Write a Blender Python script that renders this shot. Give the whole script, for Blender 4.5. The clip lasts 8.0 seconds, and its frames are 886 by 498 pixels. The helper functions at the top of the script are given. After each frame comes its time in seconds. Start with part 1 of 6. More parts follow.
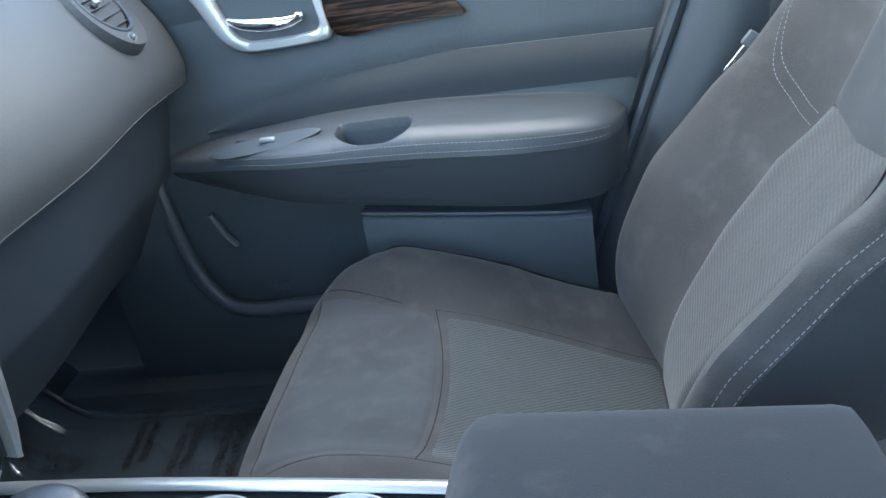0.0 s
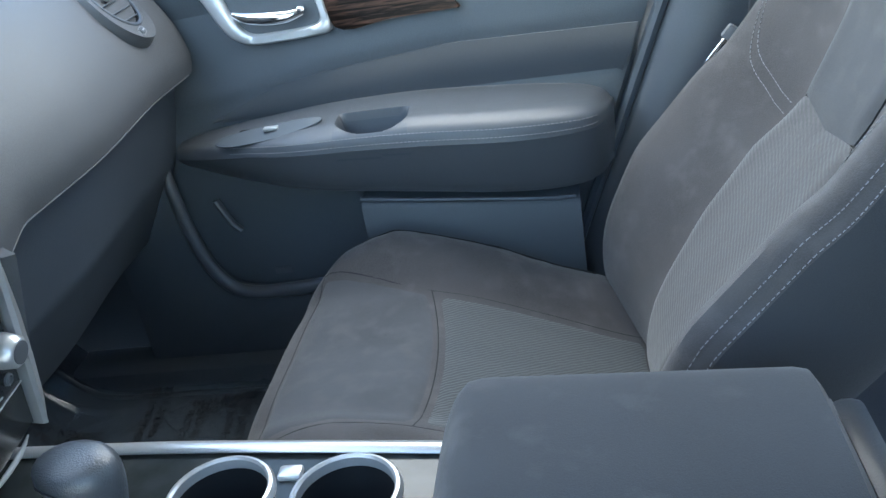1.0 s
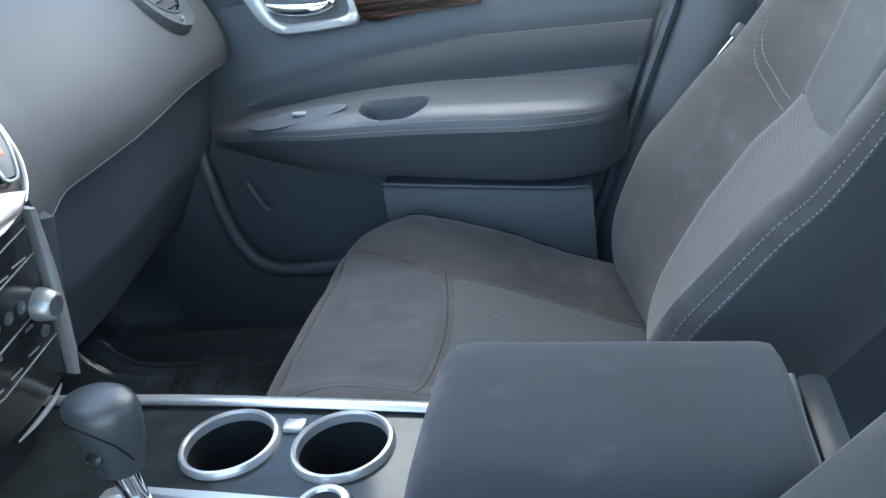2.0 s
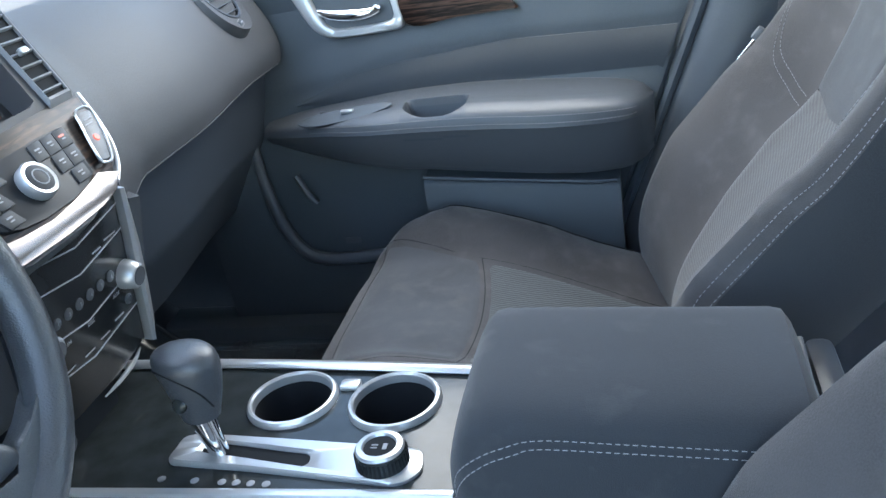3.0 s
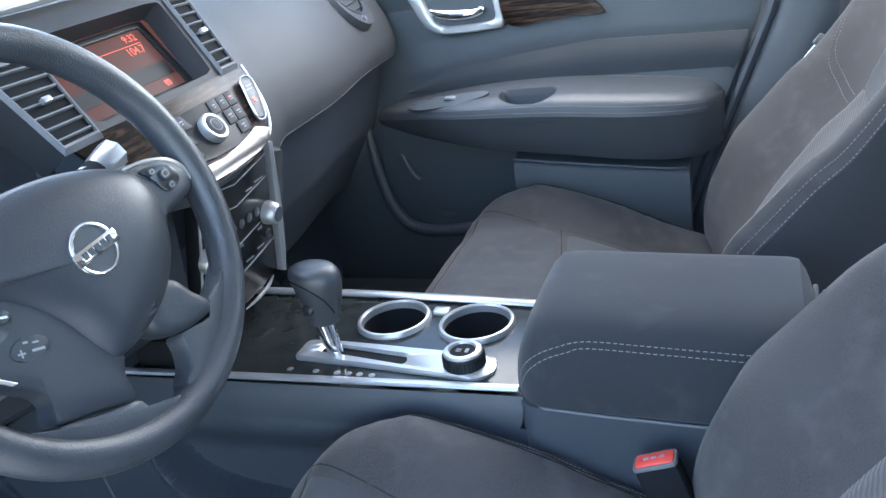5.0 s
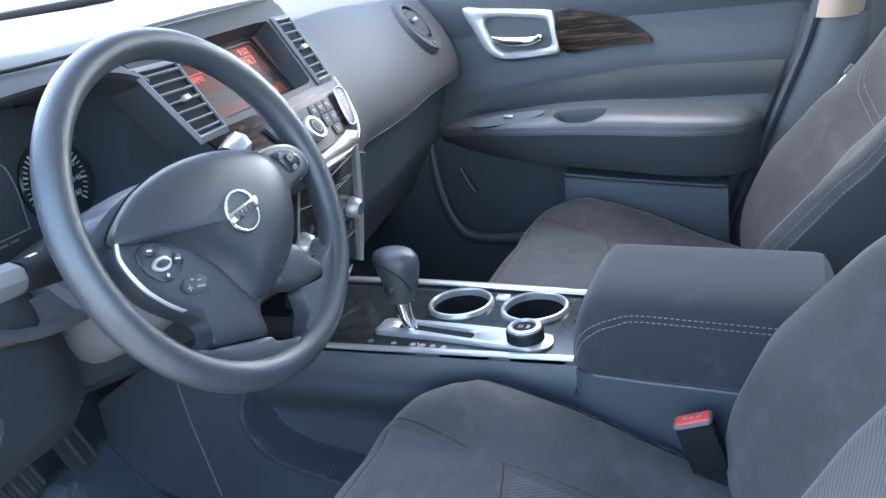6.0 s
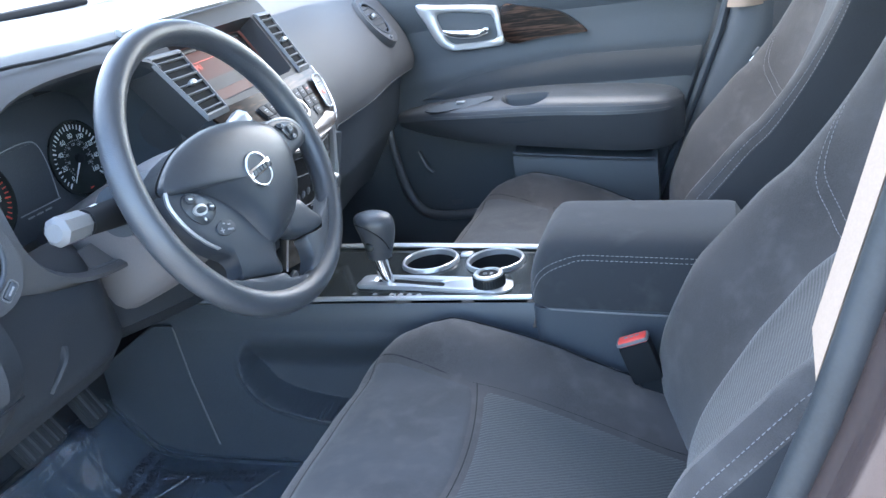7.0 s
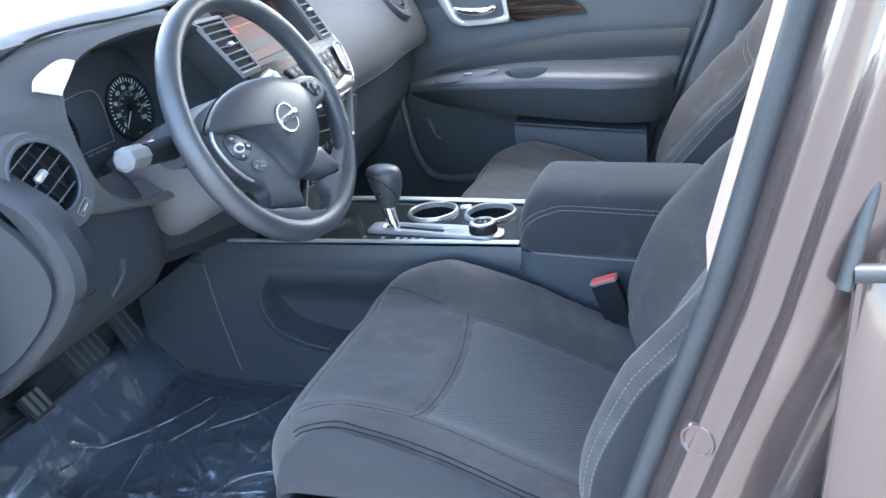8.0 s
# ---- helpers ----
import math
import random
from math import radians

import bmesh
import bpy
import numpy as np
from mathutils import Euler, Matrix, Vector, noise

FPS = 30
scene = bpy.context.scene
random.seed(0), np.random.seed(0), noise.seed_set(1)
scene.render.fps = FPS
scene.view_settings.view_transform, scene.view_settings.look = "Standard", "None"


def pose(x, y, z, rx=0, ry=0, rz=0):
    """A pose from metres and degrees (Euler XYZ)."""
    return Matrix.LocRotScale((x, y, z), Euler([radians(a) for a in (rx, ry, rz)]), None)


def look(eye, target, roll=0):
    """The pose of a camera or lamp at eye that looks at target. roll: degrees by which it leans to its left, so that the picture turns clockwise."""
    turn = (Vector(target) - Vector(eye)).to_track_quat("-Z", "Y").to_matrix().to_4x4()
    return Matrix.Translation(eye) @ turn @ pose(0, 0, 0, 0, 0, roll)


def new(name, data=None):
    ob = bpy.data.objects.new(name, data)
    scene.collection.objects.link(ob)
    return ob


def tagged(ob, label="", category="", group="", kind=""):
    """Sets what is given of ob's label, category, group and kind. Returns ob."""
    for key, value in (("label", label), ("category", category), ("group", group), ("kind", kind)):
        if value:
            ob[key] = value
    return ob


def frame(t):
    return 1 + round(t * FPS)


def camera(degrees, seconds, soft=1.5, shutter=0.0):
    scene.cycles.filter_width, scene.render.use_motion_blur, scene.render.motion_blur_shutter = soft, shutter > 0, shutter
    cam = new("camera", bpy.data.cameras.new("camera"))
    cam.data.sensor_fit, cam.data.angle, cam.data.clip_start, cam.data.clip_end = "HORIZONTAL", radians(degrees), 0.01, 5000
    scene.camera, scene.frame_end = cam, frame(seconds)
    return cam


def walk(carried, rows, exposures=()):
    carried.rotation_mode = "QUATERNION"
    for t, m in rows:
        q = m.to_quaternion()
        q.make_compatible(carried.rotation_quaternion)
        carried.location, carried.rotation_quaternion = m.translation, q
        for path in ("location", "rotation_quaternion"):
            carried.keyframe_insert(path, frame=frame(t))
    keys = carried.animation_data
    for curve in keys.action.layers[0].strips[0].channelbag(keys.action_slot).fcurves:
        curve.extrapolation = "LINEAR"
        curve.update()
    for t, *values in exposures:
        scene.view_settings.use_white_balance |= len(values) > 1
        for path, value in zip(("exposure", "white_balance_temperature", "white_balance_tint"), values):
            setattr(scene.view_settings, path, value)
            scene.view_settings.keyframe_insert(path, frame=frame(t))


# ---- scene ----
cam = camera(54.0, 8.0)
PATH = [
    (0, 0.1233, -0.4534, 1.3067, 63.96, 9.08, 5.98),
    (0.5, 0.1252, -0.4838, 1.3168, 63.46, 8.95, 5.65),
    (1, 0.1330, -0.5104, 1.3221, 63.37, 9.05, 5.73),
    (2.3, 0.1907, -0.5933, 1.3249, 63.92, 8.65, 10.18),
    (2.5, 0.1911, -0.6132, 1.3273, 64.12, 8.78, 10.54),
    (3, 0.1845, -0.6663, 1.3362, 64.66, 9.02, 10.97),
    (3.5, 0.1803, -0.7279, 1.3449, 65.12, 9.10, 10.76),
    (4, 0.1918, -0.7616, 1.3448, 65.30, 9.27, 10.51),
    (4.5, 0.2273, -0.8128, 1.3452, 65.78, 8.26, 14.01),
    (4.7, 0.2373, -0.8349, 1.3468, 66.14, 8.72, 16.04),
    (5.8, 0.2553, -0.9983, 1.3653, 67.99, 7.73, 20.37),
    (6, 0.2573, -1.0377, 1.3631, 69.00, 7.76, 20.70),
    (6.5, 0.2609, -1.1463, 1.3669, 69.02, 8.36, 18.51),
    (7, 0.2811, -1.2351, 1.3744, 68.60, 8.29, 16.39),
    (7.5, 0.3288, -1.3364, 1.3814, 68.44, 7.82, 16.56),
    (8, 0.3578, -1.4121, 1.3893, 67.52, 6.77, 17.83),
]
EXPOSURE = [(0.0, 2.98, 6300, -1), (4.0, 2.93, 6550, 4), (6.5, 3.05, 6400, 7), (8.0, 3.1, 6480, 6)]
walk(cam, [(t, pose(*row)) for t, *row in PATH], EXPOSURE)

# ---- world and sun ----
SUN_EL, SUN_AZ = 78.0, -8.0     # degrees; azimuth turned from +x towards +y
world = bpy.data.worlds.new("sky")
world.use_nodes = True
scene.world = world
wn = world.node_tree
sky = wn.nodes.new("ShaderNodeTexSky")
sky.sky_type, sky.sun_disc = "NISHITA", False
sky.sun_elevation, sky.sun_rotation = radians(SUN_EL), radians(90 - SUN_AZ)
wn.links.new(sky.outputs[0], wn.nodes["Background"].inputs[0])
wn.nodes["Background"].inputs[1].default_value = 0.165
sun = new("sun", bpy.data.lights.new("sun", "SUN"))
sun.data.energy, sun.data.angle, sun.data.color = 2.0, radians(0.6), (1.0, 0.93, 0.84)
az, el = radians(SUN_AZ), radians(SUN_EL)
sun.matrix_world = look((6 * math.cos(az) * math.cos(el), 6 * math.sin(az) * math.cos(el), 6 * math.sin(el)), (0, 0, 0))


def sky_lamp(name, eye, target, w, h, energy, color):
    """The sky's light in a window's opening."""
    d = bpy.data.lights.new(name, "AREA")
    d.shape, d.size, d.size_y, d.energy, d.color = "RECTANGLE", w, h, energy, color
    new(name, d).matrix_world = look(eye, target)


sky_lamp("windscreen_daylight", (-0.78, 0.0, 1.55), (0.0, 0.05, 0.85), 1.15, 0.55, 1.0, (0.90, 0.96, 1.0))
sky_lamp("side_window_daylight", (0.02, 0.715, 1.47), (0.12, 0.0, 1.0), 0.70, 0.34, 1.15, (1.0, 0.95, 0.93))


# ---- materials ----
def material(name, color, rough=0.6, metal=0.0, grain=0.0, scale=200.0, bump=0.0, stain=0.0, stain_scale=6.0, sheen=0.0, coat=0.0, spec=0.5, stain_color=None, dust=0.0, dust_scale=5.0):
    """A surface with fine grain and larger stains, in object space."""
    m = bpy.data.materials.new(name)
    m.use_nodes = True
    n, l = m.node_tree.nodes, m.node_tree.links
    b = n["Principled BSDF"]
    b.inputs["Roughness"].default_value, b.inputs["Metallic"].default_value = rough, metal
    b.inputs["Sheen Weight"].default_value, b.inputs["Coat Weight"].default_value = sheen, coat
    b.inputs["Specular IOR Level"].default_value = spec
    b.inputs["Base Color"].default_value = (*color, 1)
    tc = n.new("ShaderNodeTexCoord")
    last = None
    if grain or stain:
        rgb = n.new("ShaderNodeRGB")
        rgb.outputs[0].default_value = (*color, 1)
        last = rgb.outputs[0]
    for amount, size, dark in ((grain, scale, None), (stain, stain_scale, stain_color)):
        if not amount:
            continue
        t = n.new("ShaderNodeTexNoise")
        t.inputs["Scale"].default_value, t.inputs["Detail"].default_value = size, 4
        l.new(tc.outputs["Object"], t.inputs["Vector"])
        r = n.new("ShaderNodeMapRange")
        r.inputs["From Min"].default_value, r.inputs["From Max"].default_value = 0.35, 0.68
        l.new(t.outputs["Fac"], r.inputs["Value"])
        mix = n.new("ShaderNodeMix")
        mix.data_type = "RGBA"
        l.new(r.outputs[0], mix.inputs["Factor"])
        l.new(last, mix.inputs["A"])
        d = dark or [min(1, c * (1 + amount)) for c in color]
        mix.inputs["B"].default_value = (*d, 1)
        last = mix.outputs["Result"]
    if dust:
        # pale rubbed patches and specks
        t, t2 = n.new("ShaderNodeTexNoise"), n.new("ShaderNodeTexNoise")
        t.inputs["Scale"].default_value, t.inputs["Detail"].default_value, t.inputs["Distortion"].default_value = dust_scale, 3, 0.6
        t2.inputs["Scale"].default_value, t2.inputs["Detail"].default_value = dust_scale * 6, 4
        mul, r = n.new("ShaderNodeMath"), n.new("ShaderNodeMapRange")
        mul.operation = "MULTIPLY"
        r.inputs["From Min"].default_value, r.inputs["From Max"].default_value, r.inputs["To Max"].default_value = 0.27, 0.42, dust
        for k in (t, t2):
            l.new(tc.outputs["Object"], k.inputs["Vector"])
        l.new(t.outputs["Fac"], mul.inputs[0])
        l.new(t2.outputs["Fac"], mul.inputs[1])
        l.new(mul.outputs[0], r.inputs["Value"])
        mix = n.new("ShaderNodeMix")
        mix.data_type = "RGBA"
        l.new(r.outputs[0], mix.inputs["Factor"])
        if last:
            l.new(last, mix.inputs["A"])
        else:
            mix.inputs["A"].default_value = (*color, 1)
        mix.inputs["B"].default_value = (0.30, 0.29, 0.28, 1)
        last = mix.outputs["Result"]
    if last:
        l.new(last, b.inputs["Base Color"])
    if bump:
        t = n.new("ShaderNodeTexNoise")
        t.inputs["Scale"].default_value, t.inputs["Detail"].default_value = scale, 2
        l.new(tc.outputs["Object"], t.inputs["Vector"])
        bp = n.new("ShaderNodeBump")
        bp.inputs["Strength"].default_value, bp.inputs["Distance"].default_value = bump, 0.001
        l.new(t.outputs["Fac"], bp.inputs["Height"])
        l.new(bp.outputs[0], b.inputs["Normal"])
    return m


def ribbed(name, color, pitch, across, zigzag, rough=0.9, strength=0.22):
    """Cloth with fine ribs along one axis of the object, bent by a zigzag."""
    m = material(name, color, rough, grain=0.5, scale=600, stain=0.25, sheen=0.3)
    n, l = m.node_tree.nodes, m.node_tree.links
    b = n["Principled BSDF"]
    tc = n.new("ShaderNodeTexCoord")
    mp = n.new("ShaderNodeMapping")
    mp.inputs["Rotation"].default_value = across
    l.new(tc.outputs["Object"], mp.inputs["Vector"])
    w = n.new("ShaderNodeTexWave")
    w.wave_profile = "SIN"
    w.inputs["Scale"].default_value = 0.314 / pitch
    w.inputs["Distortion"].default_value = zigzag
    w.inputs["Detail Scale"].default_value = 1.2
    l.new(mp.outputs[0], w.inputs["Vector"])
    v = n.new("ShaderNodeTexVoronoi")
    v.inputs["Scale"].default_value = 0.7 / pitch
    l.new(tc.outputs["Object"], v.inputs["Vector"])
    add = n.new("ShaderNodeMath")
    add.operation = "MULTIPLY_ADD"
    l.new(v.outputs["Distance"], add.inputs[0])
    add.inputs[1].default_value = 0.5
    l.new(w.outputs["Fac"], add.inputs[2])
    bp = n.new("ShaderNodeBump")
    bp.inputs["Strength"].default_value, bp.inputs["Distance"].default_value = strength, 0.002
    l.new(add.outputs[0], bp.inputs["Height"])
    l.new(bp.outputs[0], b.inputs["Normal"])
    return m


def wood(name):
    m = material(name, (0.02, 0.012, 0.009), 0.28, coat=0.0, spec=0.14)
    n, l = m.node_tree.nodes, m.node_tree.links
    tc = n.new("ShaderNodeTexCoord")
    mp = n.new("ShaderNodeMapping")
    mp.inputs["Scale"].default_value = (10, 16, 160)
    l.new(tc.outputs["Object"], mp.inputs["Vector"])
    t = n.new("ShaderNodeTexNoise")
    t.inputs["Scale"].default_value, t.inputs["Detail"].default_value, t.inputs["Distortion"].default_value = 1.5, 5, 0.8
    l.new(mp.outputs[0], t.inputs["Vector"])
    # Grain whose pale streaks also paint the reflections along the gloss.
    r = n.new("ShaderNodeValToRGB")
    r.color_ramp.elements[0].position, r.color_ramp.elements[0].color = 0.48, (0.010, 0.007, 0.006, 1)
    r.color_ramp.elements[1].position, r.color_ramp.elements[1].color = 0.78, (0.11, 0.062, 0.044, 1)
    l.new(t.outputs["Fac"], r.inputs["Fac"])
    l.new(r.outputs[0], n["Principled BSDF"].inputs["Base Color"])
    return m


def glowing(name, color, strength):
    m = material(name, (0.02, 0.02, 0.02), 0.3)
    b = m.node_tree.nodes["Principled BSDF"]
    b.inputs["Emission Color"].default_value, b.inputs["Emission Strength"].default_value = (*color, 1), strength
    return m


def clear(name, color=(1, 1, 1), rough=0.0, alpha=0.1):
    m = material(name, color, rough)
    b = m.node_tree.nodes["Principled BSDF"]
    b.inputs["Alpha"].default_value = alpha
    b.inputs["Coat Weight"].default_value, b.inputs["Coat Roughness"].default_value = 1.0, rough
    return m


def film(name, milk=0.42, color=(0.34, 0.40, 0.48)):
    """Thin clear plastic: mostly see-through, a little milky, glossy by angle."""
    m = bpy.data.materials.new(name)
    m.use_nodes = True
    n, l = m.node_tree.nodes, m.node_tree.links
    n.remove(n["Principled BSDF"])
    tr, df, gl = n.new("ShaderNodeBsdfTransparent"), n.new("ShaderNodeBsdfDiffuse"), n.new("ShaderNodeBsdfGlossy")
    df.inputs["Color"].default_value, gl.inputs["Roughness"].default_value = (*color, 1), 0.06
    a, b, fr = n.new("ShaderNodeMixShader"), n.new("ShaderNodeMixShader"), n.new("ShaderNodeFresnel")
    fr.inputs["IOR"].default_value = 2.0
    a.inputs["Fac"].default_value = milk
    l.new(tr.outputs[0], a.inputs[1])
    l.new(df.outputs[0], a.inputs[2])
    l.new(fr.outputs[0], b.inputs["Fac"])
    l.new(a.outputs[0], b.inputs[1])
    l.new(gl.outputs[0], b.inputs[2])
    l.new(b.outputs[0], n["Material Output"].inputs["Surface"])
    return m


SUEDE = material("charcoal_suede", (0.038, 0.036, 0.037), 0.95, grain=0.6, scale=700, bump=0.4, stain=0.75, stain_scale=9, sheen=0.16, dust=0.08, dust_scale=6)
SUEDE_PANEL = material("grey_suede", (0.034, 0.036, 0.040), 0.95, grain=0.5, scale=700, bump=0.35, stain=0.8, stain_scale=8, sheen=0.16, dust=0.08, dust_scale=6)
SUEDE_DARK = material("black_cloth", (0.022, 0.025, 0.030), 0.95, grain=0.25, scale=900, bump=0.25, stain=0.5, stain_scale=4, sheen=0.10, dust=0.10, dust_scale=4.5)
MESH_CLOTH = ribbed("mesh_cloth", (0.042, 0.046, 0.048), 0.0045, (0, 0, 0.9), 3.0, strength=0.24)
RIB_CLOTH = ribbed("ribbed_cloth", (0.054, 0.053, 0.054), 0.005, (0, 1.2, 0.35), 2.5)
THREAD = material("grey_thread", (0.25, 0.25, 0.26), 0.8)
PLASTIC = material("black_grained_plastic", (0.052, 0.062, 0.073), 0.46, grain=0.35, scale=700, bump=0.35, stain=0.25, stain_scale=7)
PLASTIC_SOFT = material("dark_grey_soft_plastic", (0.066, 0.073, 0.084), 0.38, grain=0.3, scale=800, bump=0.3, stain=0.2, stain_scale=5)
PLASTIC_GREY = material("mid_grey_plastic", (0.14, 0.145, 0.155), 0.5, grain=0.25, scale=700, bump=0.25, stain=0.15)
DASH_PAD = material("dash_pad", (0.056, 0.059, 0.065), 0.6, grain=0.3, scale=700, bump=0.35, stain=0.2, stain_scale=4)
LEATHER = material("black_wheel_leather", (0.036, 0.041, 0.049), 0.31, spec=0.75, grain=0.3, scale=750, bump=0.5, stain=0.5, stain_scale=20)
PIANO = material("gloss_black", (0.022, 0.026, 0.027), 0.12, spec=0.25, stain=0.6, stain_scale=30)
SILVER = material("satin_silver", (0.50, 0.515, 0.53), 0.30, 0.6, grain=0.06, scale=500, stain=0.08)
CHROME = material("chrome", (0.85, 0.86, 0.88), 0.08, 1.0)
HUB = material("satin_black_cover", (0.034, 0.040, 0.049), 0.36, grain=0.3, scale=800, bump=0.25, stain=0.2, stain_scale=8)
WOOD = wood("dark_gloss_wood")
RUBBER = material("black_rubber", (0.026, 0.030, 0.035), 0.5, grain=0.4, scale=300, bump=0.2, stain=0.6, stain_scale=12)
FLOOR_CARPET = material("black_floor_carpet", (0.030, 0.035, 0.043), 1.0, grain=0.8, scale=900, bump=0.8, stain=0.3)
CARPET = material("dark_carpet", (0.034, 0.042, 0.053), 1.0, grain=0.9, scale=1200, bump=0.8, stain=0.3)
FILM = film("plastic_film", 0.32, (0.22, 0.29, 0.38))
# Darker copy of PLASTIC; shade low in the cabin is put into its colour.
DASH_LOWER = material("shaded_lower_plastic", (0.047, 0.056, 0.069), 0.45, grain=0.35, scale=700, bump=0.35, stain=0.3, stain_scale=6)
INSERT_CLOTH = material("dark_blue_grey_cloth", (0.038, 0.045, 0.054), 0.9, grain=0.4, scale=900, bump=0.25, stain=0.25, stain_scale=7, sheen=0.15)
BLACK_CLOTH = material("black_side_cloth", (0.022, 0.024, 0.028), 0.95, grain=0.5, scale=900, bump=0.25, stain=0.35, stain_scale=8, sheen=0.1)
SATIN_BLACK = material("satin_black", (0.016, 0.018, 0.021), 0.4, spec=0.2, stain=0.4, stain_scale=25)
# Paler violet grey than other trim: daylight on the column, put into colour.
SHROUD = material("column_plastic", (0.135, 0.133, 0.142), 0.5, grain=0.25, scale=700, bump=0.25, stain=0.15)
INK = material("grey_ink", (0.02, 0.022, 0.028), 0.7)
BEIGE = material("beige_trim", (0.40, 0.30, 0.235), 0.7, grain=0.08, scale=500, bump=0.15, stain=0.06)
PAINT = material("brown_metallic_paint", (0.108, 0.080, 0.077), 0.27, 0.5, grain=0.25, scale=1500, coat=1.0, stain=0.12)
RED = material("red_button", (0.80, 0.085, 0.07), 0.35, stain=0.15, stain_scale=40)
MARK = material("white_marking", (0.72, 0.74, 0.76), 0.6)
MARK_DIM = material("grey_marking", (0.3, 0.31, 0.33), 0.6)
MARK_RED = material("red_marking", (0.6, 0.06, 0.04), 0.6)
GLOW_RED = glowing("red_display", (1.0, 0.09, 0.04), 0.20)
# Weak pink glow: backlight, and also the daylight mirrored in the screen.
SCREEN = glowing("display_glow_and_glare", (1.0, 0.36, 0.33), 0.018)
SCREEN.node_tree.nodes["Principled BSDF"].inputs["Specular IOR Level"].default_value = 0.08
BLACK = material("deep_black", (0.014, 0.016, 0.019), 0.8, spec=0.15)
PALE = material("pale_grey_gloss", (0.66, 0.68, 0.7), 0.25, coat=0.5, stain=0.08)
SEAM = material("dark_seam", (0.012, 0.014, 0.017), 0.95, grain=0.3, scale=900)
# Silver darkened and browned; the plate's brown reflection is put into its colour.
SILVER_DIM = material("silver_reflecting_brown", (0.20, 0.175, 0.165), 0.26, 0.85, grain=0.06, scale=500, stain=0.15)
HUB_GLOSS = material("satin_black_switch_plate", (0.030, 0.034, 0.040), 0.22, spec=0.6, stain=0.3, stain_scale=30)
# Dash plastic again, darkened so that the dash end looks shaded.
END_PLASTIC = material("shaded_end_plastic", (0.024, 0.028, 0.034), 0.55, spec=0.3, grain=0.35, scale=700, bump=0.35, stain=0.3, stain_scale=6)
BUTTON = material("dark_grey_button", (0.042, 0.044, 0.048), 0.5, spec=0.25, grain=0.2, scale=800, bump=0.15, stain=0.15)
RADIO_BLACK = material("radio_black", (0.010, 0.012, 0.014), 0.22, spec=0.35, stain=0.4, stain_scale=25)
# Milkier film whose paleness paints the glints on folds.
FOLD_GLINT = film("film_glint", 0.36, (0.50, 0.55, 0.60))
BELT = material("belt_webbing", (0.09, 0.09, 0.095), 0.8, grain=0.4, scale=900, bump=0.3)
GLASS = clear("tinted_glass", (0.01, 0.012, 0.015), 0.02, 0.55)
CLEAR_GLASS = clear("clear_glass", (0.3, 0.36, 0.36), 0.02, 0.12)
ASPHALT = material("concrete", (0.185, 0.18, 0.172), 0.9, grain=0.8, scale=60, bump=0.6, stain=0.4, stain_scale=0.6)
HEADLINER = material("pale_headliner", (0.5, 0.49, 0.47), 0.95, grain=0.1, scale=500, bump=0.2, stain=0.05)


# ---- mesh tools ----
def part(name, bm, mat, parent=None, label="", smooth=True, kind=""):
    me = bpy.data.meshes.new(name)
    bmesh.ops.recalc_face_normals(bm, faces=bm.faces)
    if smooth:
        for f in bm.faces:
            f.smooth = True
        for e in bm.edges:
            if len(e.link_faces) == 2 and e.calc_face_angle(0) > 0.7:
                e.smooth = False
    bm.to_mesh(me)
    bm.free()
    me.materials.append(mat)
    ob = new(name, me)
    if parent:
        ob.parent = parent
    return tagged(ob, label=label, kind=kind)


def thing(name, label, category, group="", kind="", at=(0, 0, 0)):
    ob = new(name)
    ob.empty_display_size = 0.05
    ob.location = at
    return tagged(ob, label, category, group, kind)


def spline(points, n=8, closed=False):
    """Catmull-Rom through points, n steps a span."""
    p = [Vector(q) for q in points]
    k = len(p)
    out = []
    for i in range(k if closed else k - 1):
        a = p[(i - 1) % k] if closed or i else p[0] * 2 - p[1]
        b, c = p[i], p[(i + 1) % k]
        d = p[(i + 2) % k] if closed or i + 2 < k else p[-1] * 2 - p[-2]
        for j in range(n):
            t = j / n
            out.append(0.5 * (2 * b + (c - a) * t + (2 * a - 5 * b + 4 * c - d) * t * t + (3 * b - a - 3 * c + d) * t ** 3))
    if not closed:
        out.append(p[-1])
    return out


def along(points):
    """f(s), s from 0 to 1, along the spline by its length."""
    q = spline(points, 12)
    d = [0.0]
    for a, b in zip(q, q[1:]):
        d.append(d[-1] + (b - a).length)

    def f(s):
        s = max(0.0, min(1.0, s)) * d[-1]
        i = max(0, min(len(q) - 2, int(np.searchsorted(d, s)) - 1))
        w = (s - d[i]) / max(1e-9, d[i + 1] - d[i])
        return q[i].lerp(q[i + 1], w)
    f.length = d[-1]
    return f


def loft(rings, cap=True, closed=True):
    bm = bmesh.new()
    vs = [[bm.verts.new(p) for p in r] for r in rings]
    n = len(rings[0])
    for a, b in zip(vs, vs[1:]):
        for j in range(n if closed else n - 1):
            k = (j + 1) % n
            bm.faces.new((a[j], a[k], b[k], b[j]))
    if cap and closed:
        bm.faces.new(vs[0][::-1])
        bm.faces.new(vs[-1])
    return bm


